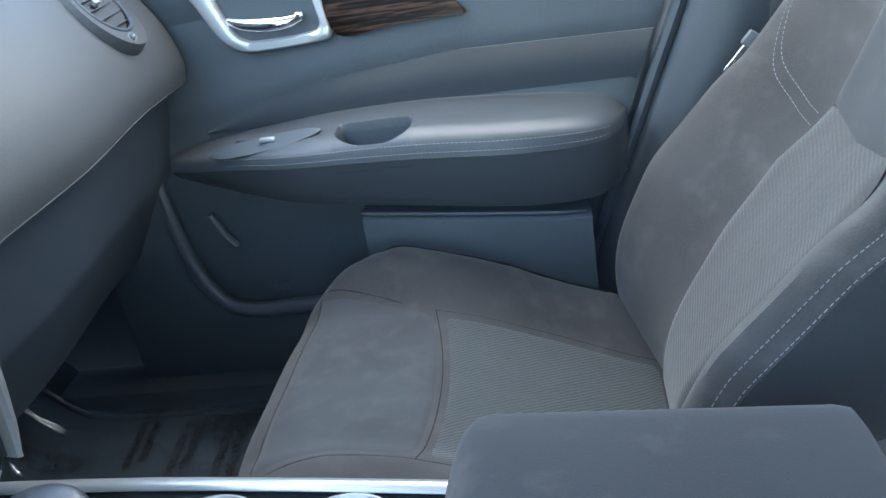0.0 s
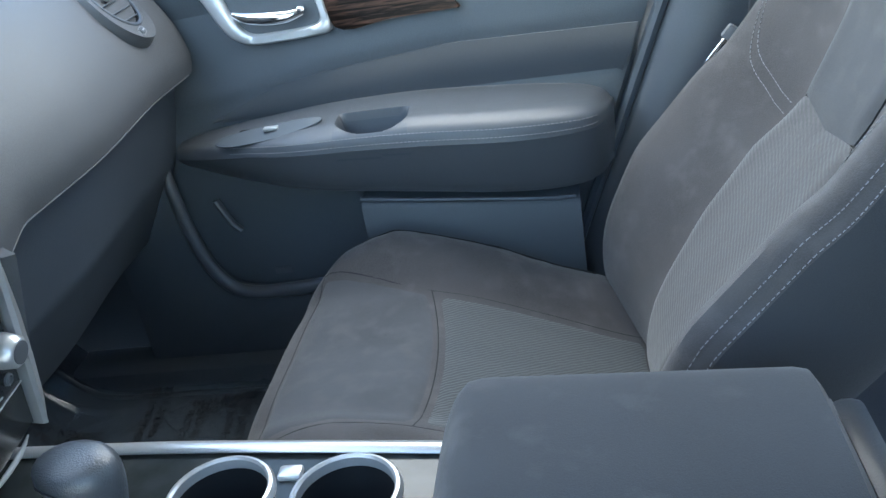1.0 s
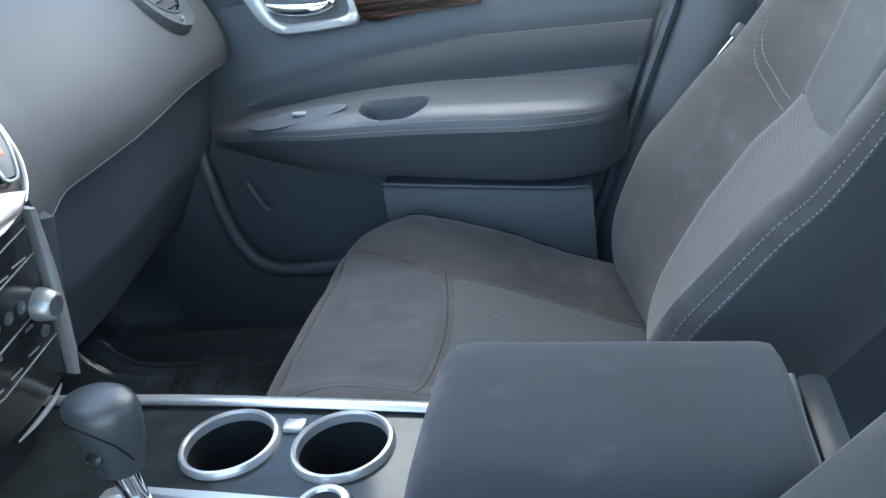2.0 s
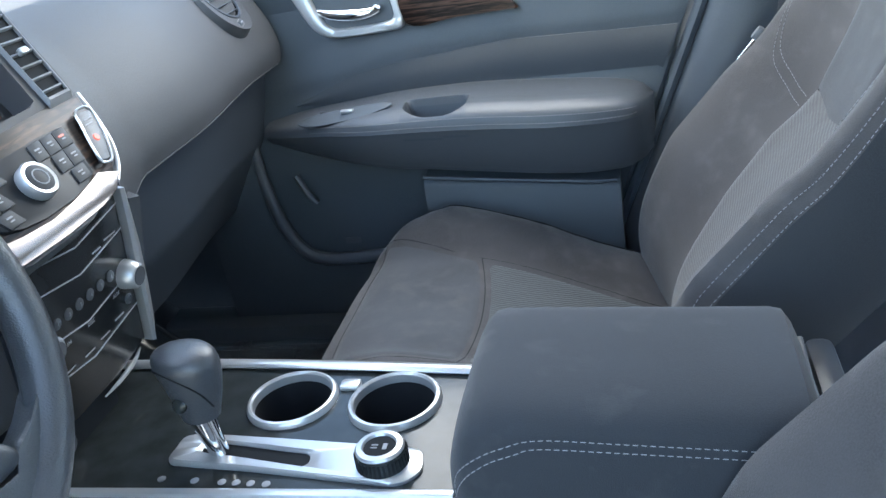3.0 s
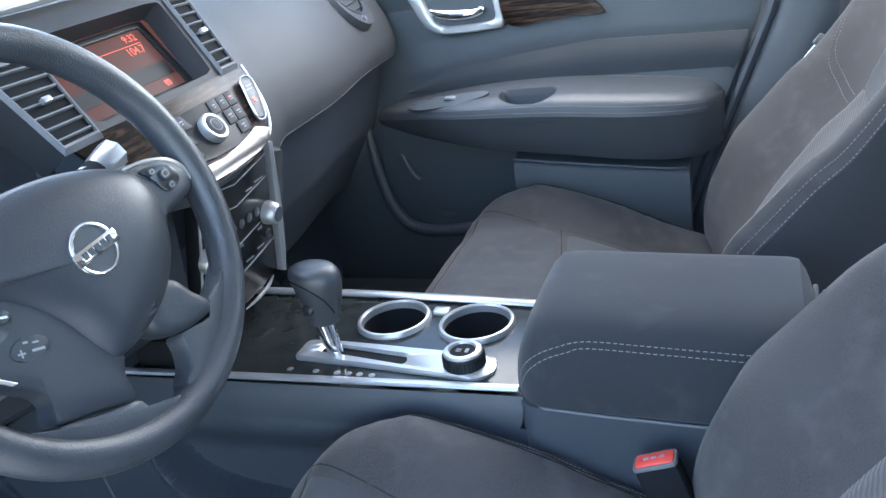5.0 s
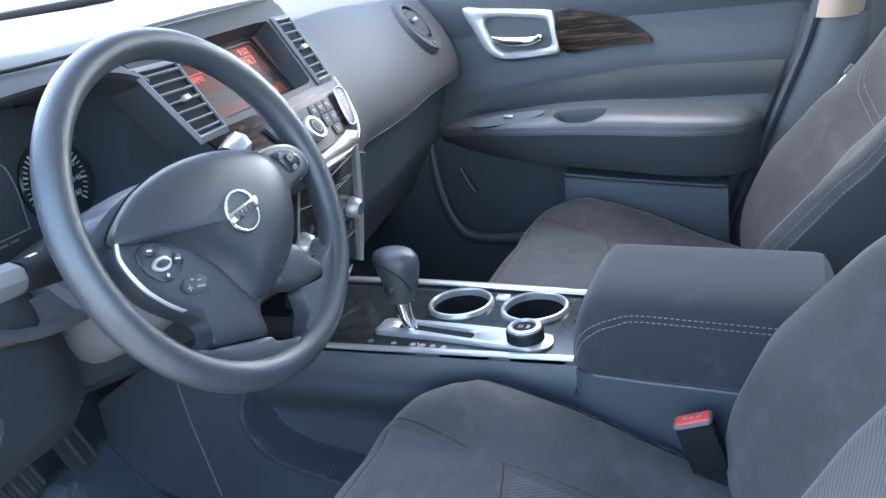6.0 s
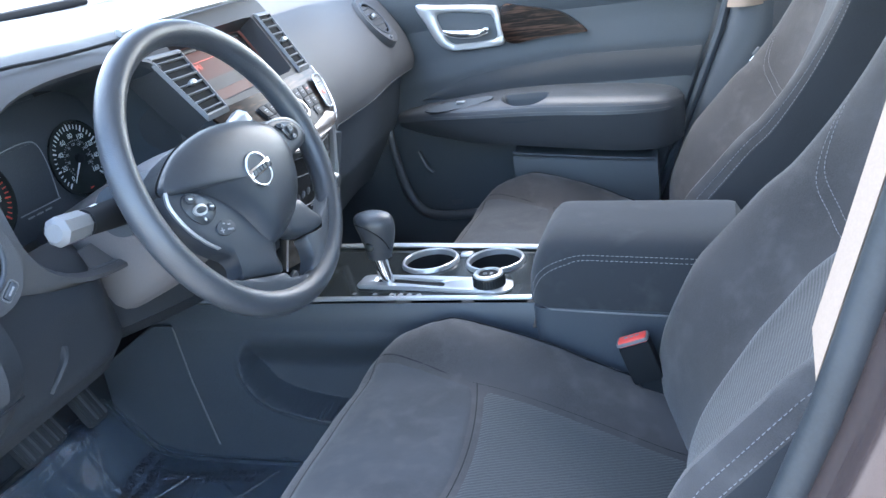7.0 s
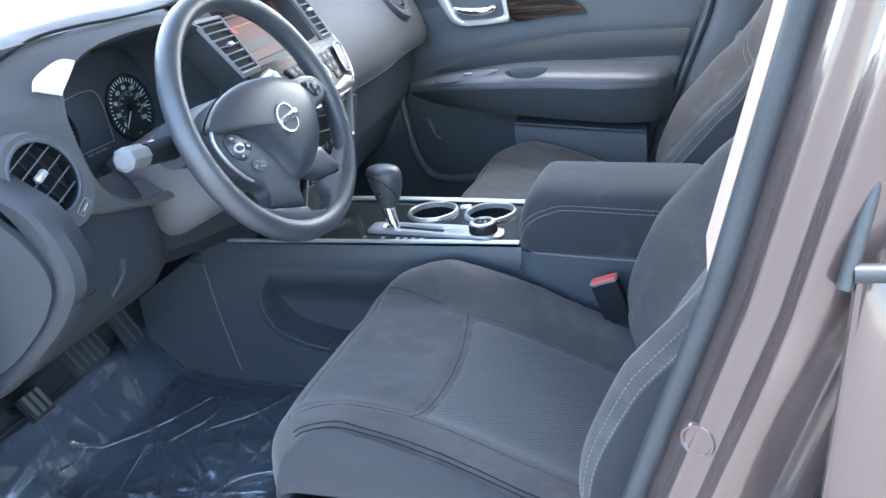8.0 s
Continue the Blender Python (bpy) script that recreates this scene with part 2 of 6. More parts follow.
def tube(path, r, n=10, closed=False, r2=None, up=(0, 0, 1), cap=True):
    """A sweep of an ellipse; r may be a number or f(s)."""
    p = [Vector(q) for q in path]
    k = len(p)
    rings = []
    for i, q in enumerate(p):
        a, b = (p[(i - 1) % k], p[(i + 1) % k]) if closed else (p[max(0, i - 1)], p[min(k - 1, i + 1)])
        t = (b - a).normalized()
        u = Vector(up) - t * t.dot(Vector(up))
        if u.length < 1e-4:
            u = t.orthogonal()
        u.normalize()
        v = t.cross(u)
        s = i / max(1, k - 1)
        ra = r(s) if callable(r) else r
        rb = ra if r2 is None else (r2(s) if callable(r2) else r2)
        rings.append([q + u * ra * math.cos(2 * math.pi * j / n) + v * rb * math.sin(2 * math.pi * j / n) for j in range(n)])
    if closed:
        rings.append(rings[0])
        bm = loft(rings, cap=False)
        bmesh.ops.remove_doubles(bm, verts=bm.verts, dist=1e-6)
        return bm
    return loft(rings, cap)


def box(size, at=(0, 0, 0), bevel=0.003, seg=2, m=None):
    bm = bmesh.new()
    bmesh.ops.create_cube(bm, size=1)
    bmesh.ops.scale(bm, vec=size, verts=bm.verts)
    if bevel:
        bmesh.ops.bevel(bm, geom=bm.edges[:], offset=min(bevel, min(size) * 0.49), segments=seg, profile=0.5, affect="EDGES")
    if m is not None:
        bmesh.ops.transform(bm, matrix=m, verts=bm.verts)
    bmesh.ops.translate(bm, vec=at, verts=bm.verts)
    return bm


def slab(outline, depth, m=None, bevel=0.002, seg=2):
    """A plate: an outline in its own x and y, raised along z from 0 to depth, its upper edge bevelled."""
    bm = bmesh.new()
    o = [(p[0], p[1]) for p in outline]
    area = sum(a[0] * b[1] - b[0] * a[1] for a, b in zip(o, o[1:] + o[:1]))
    if area < 0:
        o = o[::-1]
    low = [bm.verts.new((x, y, 0)) for x, y in o]
    high = [bm.verts.new((x, y, depth)) for x, y in o]
    n = len(o)
    for i in range(n):
        bm.faces.new((low[i], low[(i + 1) % n], high[(i + 1) % n], high[i]))
    top = bm.faces.new(high)
    bm.faces.new(low[::-1])
    if bevel:
        bmesh.ops.bevel(bm, geom=list(top.edges), offset=bevel, segments=seg, profile=0.5, affect="EDGES")
    if m is not None:
        bmesh.ops.transform(bm, matrix=m, verts=bm.verts)
    return bm


def ring_plate(outer, inner, depth, m=None, lip=0.25):
    """A frame between two outlines of equal count, rounded on top."""
    rows = []
    for w, h in ((0, 0), (0, 0.55), (0.08, 0.85), (lip, 1), (1 - lip, 1), (0.92, 0.85), (1, 0.55), (1, 0)):
        rows.append([(a[0] + (b[0] - a[0]) * w, a[1] + (b[1] - a[1]) * w, h * depth) for a, b in zip(outer, inner)])
    rows.append(rows[0])
    bm = loft(rows, cap=False)
    bmesh.ops.remove_doubles(bm, verts=bm.verts, dist=1e-7)
    if m is not None:
        bmesh.ops.transform(bm, matrix=m, verts=bm.verts)
    return bm


def rounded(w, h, r, n=5, cx=0.0, cy=0.0):
    """A rounded rectangle's outline."""
    out = []
    for sx, sy, a0 in ((1, 1, 0), (-1, 1, 90), (-1, -1, 180), (1, -1, 270)):
        for i in range(n + 1):
            a = radians(a0 + 90 * i / n)
            out.append((cx + sx * (w / 2 - r) + r * math.cos(a), cy + sy * (h / 2 - r) + r * math.sin(a)))
    return out


def oval(rx, ry, n=40, cx=0.0, cy=0.0):
    return [(cx + rx * math.cos(2 * math.pi * i / n), cy + ry * math.sin(2 * math.pi * i / n)) for i in range(n)]


def lathe(profile, n=32, m=None, cap=True):
    """Turned about z; profile of (radius, z)."""
    rings = [[(r * math.cos(2 * math.pi * j / n), r * math.sin(2 * math.pi * j / n), z) for j in range(n)] for r, z in profile]
    bm = loft(rings, cap=cap)
    if m is not None:
        bmesh.ops.transform(bm, matrix=m, verts=bm.verts)
    return bm


def sheet(f, us, vs, thick=0.004):
    """A surface f(u, v) with thickness behind its normal."""
    top = [[Vector(f(u, v)) for v in vs] for u in us]
    nu, nv = len(us), len(vs)
    low = []
    for i in range(nu):
        row = []
        for j in range(nv):
            du = top[min(i + 1, nu - 1)][j] - top[max(i - 1, 0)][j]
            dv = top[i][min(j + 1, nv - 1)] - top[i][max(j - 1, 0)]
            row.append(top[i][j] - du.cross(dv).normalized() * thick)
        low.append(row)
    bm = bmesh.new()
    a = [[bm.verts.new(p) for p in r] for r in top]
    b = [[bm.verts.new(p) for p in r] for r in low]
    for i in range(nu - 1):
        for j in range(nv - 1):
            bm.faces.new((a[i][j], a[i + 1][j], a[i + 1][j + 1], a[i][j + 1]))
            bm.faces.new((b[i][j + 1], b[i + 1][j + 1], b[i + 1][j], b[i][j]))
    for i in range(nu - 1):
        bm.faces.new((a[i + 1][0], a[i][0], b[i][0], b[i + 1][0]))
        bm.faces.new((a[i][-1], a[i + 1][-1], b[i + 1][-1], b[i][-1]))
    for j in range(nv - 1):
        bm.faces.new((a[0][j], a[0][j + 1], b[0][j + 1], b[0][j]))
        bm.faces.new((a[-1][j + 1], a[-1][j], b[-1][j], b[-1][j + 1]))
    return bm


def lin(a, b, n):
    return [a + (b - a) * i / (n - 1) for i in range(n)]


def interp(x, xs, ys):
    return float(np.interp(x, xs, ys))


def stitches(f, length, step=0.0062, on=0.62, r=0.0005):
    """Single stitches along f(s)."""
    n = max(2, int(length / step))
    bm = bmesh.new()
    for i in range(n):
        a, b = Vector(f(i / n)), Vector(f((i + on) / n))
        t = (b - a)
        if t.length < 1e-6:
            continue
        q = t.to_track_quat("Z", "Y").to_matrix()
        ends = []
        for p in (a, b):
            ends.append([bm.verts.new(p + q @ Vector((r * x, r * y, 0))) for x, y in ((1, 0), (0, 1), (-1, 0), (0, -1))])
        for j in range(4):
            bm.faces.new((ends[0][j], ends[0][(j + 1) % 4], ends[1][(j + 1) % 4], ends[1][j]))
        bm.faces.new(ends[0][::-1])
        bm.faces.new(ends[1])
    return bm


def letters(text, size, m, mat, parent, name="writing", label="", align="CENTER"):
    cu = bpy.data.curves.new(name, "FONT")
    cu.body, cu.size, cu.align_x, cu.align_y, cu.extrude = text, size, align, "CENTER", 0.0002
    cu.offset = 0.0003 if mat is INK else 0.0
    tmp = bpy.data.objects.new(name, cu)
    scene.collection.objects.link(tmp)
    me = bpy.data.meshes.new_from_object(tmp.evaluated_get(bpy.context.evaluated_depsgraph_get()))
    bpy.data.objects.remove(tmp)
    bm = bmesh.new()
    bm.from_mesh(me)
    bpy.data.meshes.remove(me)
    bmesh.ops.transform(bm, matrix=m, verts=bm.verts)
    return part(name, bm, mat, parent, label, smooth=False)


def frame_at(origin, xdir, ydir):
    """A pose whose x and y point along the two directions."""
    x = Vector(xdir).normalized()
    y = Vector(ydir)
    y = (y - x * x.dot(y)).normalized()
    z = x.cross(y)
    return Matrix.Translation(origin) @ Matrix((x, y, z)).transposed().to_4x4()


# ---- setting: ground and cabin shell ----
bm = bmesh.new()
bmesh.ops.create_grid(bm, x_segments=8, y_segments=8, size=400)
part("ground", bm, ASPHALT, label="", kind="structure", smooth=False)
tagged(bpy.data.objects["ground"], "pale concrete of the parking ground", "ground")

FLOOR_Z = 0.505
floor = tagged(part("floor", box((2.0, 1.46, 0.03), (-0.02, 0.0, FLOOR_Z - 0.015), 0.004), FLOOR_CARPET, kind="structure"), "dark carpeted cabin floor of the car", "floor")
toe = box((0.03, 1.46, 0.76), (0, 0, 0), 0.004, m=pose(0, 0, 0, 0, -38, 0))
bmesh.ops.translate(toe, vec=(-0.962, 0, FLOOR_Z + 0.283), verts=toe.verts)
tagged(part("firewall", toe, FLOOR_CARPET, kind="structure"), "dark carpeted toe board sloping up", "wall")
# Unseen roof; its front edge and width are set to block the sun.
tagged(part("ceiling", box((2.28, 1.40, 0.04), (0.74, 0, 1.74), 0.015), HEADLINER, kind="structure"), "unseen pale roof lining, reaching forward to hold off sun", "ceiling")
tagged(part("wall_rear", box((0.05, 1.4, 0.65), (1.85, 0, 0.80), 0.01), PLASTIC, kind="structure"), "dark rear wall of the cabin", "wall")
for side in (-1, 1):
    rail = spline([(-1.25, 0.70 * side, 1.24), (-0.75, 0.68 * side, 1.5), (-0.38, 0.66 * side, 1.72)], 8)
    tagged(part("trim", tube(rail, 0.035, 10), HEADLINER, kind="structure"), "pale windscreen pillar trim", "trim")
    tagged(part("kick_panel", box((0.80, 0.03, 0.80), (-0.90, 0.785 * side, 0.86), 0.006), PLASTIC, kind="structure"), "dark footwell side panel", "wall")
# Unseen rails added to shade doors and dash ends from the sun.
for side in (-1, 1):
    tagged(part("trim", tube(spline([(-0.38, side * 0.70, 1.71), (-0.1, side * 0.75, 1.69), (0.6, side * 0.755, 1.69), (1.8, side * 0.73, 1.69)], 8), 0.02, 10, r2=0.05), HEADLINER, kind="structure"), "unseen pale roof rail, added to keep the sun out", "trim")
tagged(part("bulkhead", box((0.03, 1.5, 0.85), (-1.28, 0, 0.84), 0.006), PLASTIC, kind="structure"), "dark bulkhead below the windscreen", "wall")
# far side of the cabin behind the front door, with its window opening
tagged(part("wall_far", box((1.5, 0.05, 0.72), (1.1, 0.745, 0.84), 0.01), PLASTIC, kind="structure"), "dark rear door side of the cabin", "wall")
tagged(part("sill", box((1.5, 0.10, 0.07), (-0.25, 0.70, FLOOR_Z + 0.02), 0.02), PLASTIC, kind="structure"), "black plastic door sill on the passenger side", "trim")
tagged(part("sill", box((1.4, 0.09, 0.06), (-0.30, -0.70, FLOOR_Z + 0.0), 0.02), PLASTIC, kind="structure"), "black plastic door sill on the driver side", "trim")


# ---- seats ----
CUSH = along([(0.27, 0, 0.632), (0.2, 0, 0.652), (0.1, 0, 0.694), (0.0, 0, 0.733), (-0.08, 0, 0.752), (-0.15, 0, 0.757), (-0.213, 0, 0.748),
              (-0.253, 0, 0.720), (-0.266, 0, 0.678), (-0.262, 0, 0.62), (-0.25, 0, 0.56)])
BACK = along([(0.245, 0, 0.60), (0.228, 0, 0.67), (0.24, 0, 0.74), (0.288, 0, 0.82), (0.342, 0, 0.888), (0.378, 0, 0.932), (0.41, 0, 0.972),
              (0.452, 0, 1.05), (0.485, 0, 1.13), (0.515, 0, 1.23), (0.537, 0, 1.33), (0.56, 0, 1.385), (0.61, 0, 1.40)])
CUSH_H = [(0, -0.15), (0.07, -0.1), (0.125, 0.0), (0.148, 0.22), (0.172, 0.7), (0.20, 1.0), (0.228, 0.95), (0.248, 0.60)]
BACK_H = [(0, -0.11), (0.06, -0.09), (0.098, 0.0), (0.140, 0.30), (0.185, 0.76), (0.222, 1.0), (0.240, 0.92), (0.254, 0.66)]


def cush_amp(p):
    a = interp(p.x, [-0.262, -0.21, -0.13, 0, 0.1, 0.2, 0.27], [0.012, 0.032, 0.045, 0.036, 0.030, 0.034, 0.03])
    return a if p.z > 0.66 or p.x > 0 else 0.012


def back_amp(p):
    return interp(p.z, [0.6, 0.68, 0.76, 0.84, 0.93, 1.05, 1.15, 1.3, 1.4], [0.02, 0.04, 0.062, 0.078, 0.074, 0.052, 0.036, 0.018, 0.01])


def seat_point(path, heights, amp, y, s, off=0.0):
    """A point of a seat's surface at y across and s along its profile."""
    p = path(s)
    t = (path(min(1, s + 0.01)) - path(max(0, s - 0.01))).normalized()
    n = Vector((t.z, 0, -t.x)) if path is CUSH else Vector((-t.z, 0, t.x))
    w = abs(y)
    hs = spline([(a, b, 0) for a, b in heights], 6)
    h = interp(w, [q.x for q in hs], [q.y for q in hs]) * amp(p)
    if path is CUSH and y < 0 and h > 0:
        # the bolster towards the driver's door is pressed flatter
        h *= 1 - 0.40 * min(1.0, w / 0.16)
    if path is CUSH and w > 0.17:
        # creases in the cover of the bolsters
        off += 0.0022 * noise.noise(Vector((p.x * 26 + y * 50, y * 55, p.x * 14))) * min(1, (w - 0.17) / 0.03)
    q = p + n * (h + off)
    if path is CUSH and p.x < -0.08:
        q.x += 0.072 * (w / 0.255) ** 3.4 * min(1, (-0.08 - p.x) / 0.15)
    return Vector((q.x, y, q.z)), n


def seat_body(path, heights, amp, width, steps, depth):
    ys = sorted({round(v, 4) for v in list(np.linspace(0, heights[-1][0], 22))})
    ys = [-v for v in ys[:0:-1]] + ys
    front, shell = [], []
    for i in range(steps):
        s = i / (steps - 1)
        ring = [seat_point(path, heights, amp, y, s)[0] for y in ys]
        n = seat_point(path, heights, amp, 0.0, s)[1]
        front.append(ring)
        low = []
        for k, (wy, d) in enumerate(((1.035, 0.15), (1.045, 0.4), (1.03, 0.75), (0.95, 1.0), (0.5, 1.04))):
            e = ring[-1]
            if path is CUSH:
                q = Vector((max(e.x, -0.225), width * wy, e.z + (min(e.z - 0.045, 0.668) - e.z) * d))
                q.x = e.x + (max(e.x, -0.225) - e.x) * d
            else:
                q = e - n * depth * d
                q.y = width * wy
            low.append(q)
        shell.append([Vector((q.x, -q.y, q.z)) for q in ([ring[-1]] + low)[::-1]][::-1] + [q for q in (low[::-1] + [ring[-1]])])
    return loft(front, closed=False), loft(shell, closed=False)


def seat_patch(path, heights, amp, y0, y1, s0, s1, nu=25, nv=40, puff=0.005):
    """A padded panel sewn in: y0(s), y1(s) its sides, s0(y), s1(y) its ends."""
    def f(u, v):
        ym = (y0(0.5) + (y1(0.5) - y0(0.5)) * u)
        s = s0(ym) + (s1(ym) - s0(ym)) * v
        y = y0(s) + (y1(s) - y0(s)) * u
        e = min(u, 1 - u) * 14
        g = min(v, 1 - v) * 18
        k = min(1, e) * min(1, g)
        return seat_point(path, heights, amp, y, s, -0.003 + puff * math.sin(k * math.pi / 2))[0]
    return sheet(f, [i / (nu - 1) for i in range(nu)], [j / (nv - 1) for j in range(nv)], 0.006)


def s_at(path, axis, value):
    best = min(range(401), key=lambda i: abs(path(i / 400)[axis] - value) + (10 if axis == 0 and path(i / 400).z < 0.70 and value < -0.1 else 0))
    return best / 400


def seat(name, label):
    root = thing(name, label, "car seat", "front seats")
    top, side = seat_body(CUSH, CUSH_H, cush_amp, 0.246, 110, 0.1)
    part("cushion", top, SUEDE, root, "charcoal suede cushion with raised bolsters")
    part("cushion_side", side, BLACK_CLOTH, root, "dark cloth cushion side")
    front, shell = seat_body(BACK, BACK_H, back_amp, 0.254, 70, 0.13)
    part("backrest", front, SUEDE, root, "charcoal suede backrest with deep bolsters")
    part("back_shell", shell, BLACK_CLOTH, root, "black cloth backrest side")
    # cushion panels
    sa, sb, sf = s_at(CUSH, 0, 0.235), s_at(CUSH, 0, -0.055), s_at(CUSH, 0, -0.225)
    ahead = lambda s: max(0.0, min(1.0, (s - sb) / (sf - sb)))
    far = lambda s: 0.132 + 0.045 * ahead(s) ** 1.3
    near = lambda s: -0.178 - 0.022 * ahead(s)
    seam = lambda y: sb - 0.036 * (1 - min(1.0, abs((y + 0.05) / 0.186)) ** 2.0)
    part("seat_insert", seat_patch(CUSH, CUSH_H, cush_amp, near, far, lambda y: sa, seam, puff=0.004), MESH_CLOTH, root, "light grey mesh cloth insert")
    part("front_panel", seat_patch(CUSH, CUSH_H, cush_amp, near, far, lambda y: seam(y) + 0.004, lambda y: sf), SUEDE_PANEL, root, "grey suede panel over the knees")
    # backrest panels
    za, zt = s_at(BACK, 2, 0.655), s_at(BACK, 2, 1.38)
    zc = s_at(BACK, 2, 0.984)
    waist = lambda s: interp(BACK(s).z, [0.66, 0.72, 0.78, 0.85, 0.92, 0.984, 1.03, 1.2, 1.38], [0.052, 0.062, 0.078, 0.094, 0.100, 0.084, 0.088, 0.096, 0.10])
    dip = lambda y: zc - 0.012 * (1 - min(1.0, abs(y) / 0.084))
    part("back_insert", seat_patch(BACK, BACK_H, back_amp, lambda s: -waist(s), waist, lambda y: za, dip), RIB_CLOTH, root, "grey cloth insert with fine wavy ribs")
    part("upper_panel", seat_patch(BACK, BACK_H, back_amp, lambda s: -waist(s), waist, lambda y: dip(y) + 0.004, lambda y: zt), SUEDE_PANEL, root, "grey suede shoulder panel")
    # seams
    def seam_line(path, heights, amp, ys):
        return tube([seat_point(path, heights, amp, y, q, -0.0007)[0] for y, q in ys], 0.0011, 6)

    def s_for(y, z):
        """Where along the backrest its surface reaches a height."""
        a, b = za, zt
        for _ in range(24):
            m_ = (a + b) / 2
            a, b = (m_, b) if seat_point(BACK, BACK_H, back_amp, y, m_)[0].z < z else (a, m_)
        return a
    n = 30
    edge = lambda a, b: [a + (b - a) * k / n for k in range(n + 1)]
    part("seam", seam_line(CUSH, CUSH_H, cush_amp, [(y, seam(y)) for y in lin(-0.178, 0.132, n)]), SEAM, root)
    for side_ in (near, far):
        part("seam", seam_line(CUSH, CUSH_H, cush_amp, [(side_(q), q) for q in edge(sa, sf)]), SEAM, root)
    part("seam", seam_line(CUSH, CUSH_H, cush_amp, [(y, sf) for y in lin(near(sf), far(sf), n)]), SEAM, root)
    for sgn in (-1, 1):
        part("seam", seam_line(BACK, BACK_H, back_amp, [(sgn * waist(q), q) for q in edge(za, zt)]), SEAM, root)
    part("seam", seam_line(BACK, BACK_H, back_amp, [(y, dip(y)) for y in lin(-0.084, 0.084, n)]), SEAM, root)
    for sgn in (-1, 1):
        for k, yy in enumerate((0.2455, 0.2530)):
            line = lambda q, yy=yy: seat_point(BACK, BACK_H, back_amp, sgn * yy, za + 0.03 + (zt - za - 0.05) * q, 0.0008)[0]
            part("stitching", stitches(line, BACK.length * 0.85), THREAD, root, "pale grey stitching")
        for k in range(2):
            yz = along([(0.100, 0.958, 0), (0.125, 0.968, 0), (0.169, 0.997, 0), (0.197, 1.034, 0), (0.222, 1.08, 0)])
            pts = [(sgn * yz(q).x, s_for(sgn * yz(q).x, yz(q).y + 0.012 * k)) for q in lin(0, 1, 26)]
            line = along([seat_point(BACK, BACK_H, back_amp, y, q, 0.0008)[0] for y, q in pts])
            part("stitching", stitches(line, line.length), THREAD, root, "pale grey stitching")
        line = lambda q: seat_point(CUSH, CUSH_H, cush_amp, sgn * 0.244, s_at(CUSH, 0, 0.2) + (sf - 0.10 - s_at(CUSH, 0, 0.2)) * q, 0.0008)[0]
        part("stitching", stitches(line, CUSH.length * 0.7), THREAD, root, "pale grey stitching")
        part("recliner_cover", slab(rounded(0.12, 0.10, 0.03), 0.02, frame_at((0.23, sgn * 0.245, 0.60), (sgn, 0, 0.2), (0, 0, 1)), 0.006), PLASTIC, root, "black plastic recliner cover")
    for sgn in (-1, 1):
        line = lambda q, sgn=sgn: seat_point(CUSH, CUSH_H, cush_amp, sgn * 0.2475, s_at(CUSH, 0, 0.2) + (sf - 0.06 - s_at(CUSH, 0, 0.2)) * q, 0.0002)[0]
        for k in range(2):
            low_line = lambda q, sgn=sgn, k=k: seat_point(CUSH, CUSH_H, cush_amp, sgn * (0.236 - 0.007 * k), s_at(CUSH, 0, 0.16) + (sf - 0.01 - s_at(CUSH, 0, 0.16)) * q, 0.0006)[0]
            part("double_seam", tube([low_line(q) for q in lin(0, 1, 50)], 0.0009, 5), SEAM, root)
        part("piping", tube([line(q) for q in lin(0, 1, 50)], 0.0018, 6), BLACK_CLOTH, root)
        part("side_valance", slab([(p.x, p.y) for p in spline([(-0.205, 0.575, 0), (-0.215, 0.62, 0), (-0.20, 0.655, 0), (-0.05, 0.664, 0), (0.12, 0.660, 0), (0.27, 0.655, 0), (0.29, 0.60, 0), (0.26, 0.565, 0), (0.0, 0.56, 0)], 5, True)], 0.022, frame_at((0, sgn * 0.232, 0), (1, 0, 0), (0, 0, 1)), 0.004), PLASTIC, root, "dark plastic seat valance")
    base = box((0.42, 0.40, 0.06), (0.02, 0, 0.545), 0.015)
    part("base", base, PLASTIC, root)
    for sgn in (-1, 1):
        part("rail", box((0.52, 0.04, 0.03), (0.02, sgn * 0.17, 0.521), 0.006), BLACK, root)
    return root


driver_seat = seat("driver_seat", "charcoal suede driver seat with mesh insert, worn and creased")
driver_seat.location = (0, -0.377, 0.018)
passenger_seat = seat("passenger_seat", "charcoal suede passenger seat with ribbed grey insert, slightly stained")
passenger_seat.location = (-0.025, 0.385, -0.004)


# ---- buckles and belts ----
def buckle(at, lean, label):
    root = thing("seat_belt_buckle", label, "seat belt buckle", at=at)
    m = pose(0, 0, 0, 0, lean, 0)
    part("housing", box((0.044, 0.024, 0.062), (0, 0, -0.036), 0.005, m=None), BLACK, root, "black plastic housing")
    part("push_button", box((0.040, 0.020, 0.010), (0, 0, -0.003), 0.003), RED, root, "bright red push button")
    part("rim", ring_plate(rounded(0.045, 0.025, 0.006), rounded(0.039, 0.019, 0.004), 0.004, pose(0, 0, -0.004)), PLASTIC_GREY, root)
    for k in range(3):
        part("mark", box((0.005, 0.003, 0.0008), (-0.008 + 0.008 * k, 0, 0.0024), 0), MARK_DIM, root)
    part("stalk", box((0.030, 0.010, 0.12), (0.0, 0, -0.12), 0.003), BLACK, root)
    for o in root.children:
        o.matrix_basis = m
    return root


buckle((0.151, -0.166, 0.796), -18, "black seat belt buckle with a red button beside the driver seat")


# ---- centre console ----
console = thing("centre_console", "black centre console with gloss panel and chrome rails", "console")
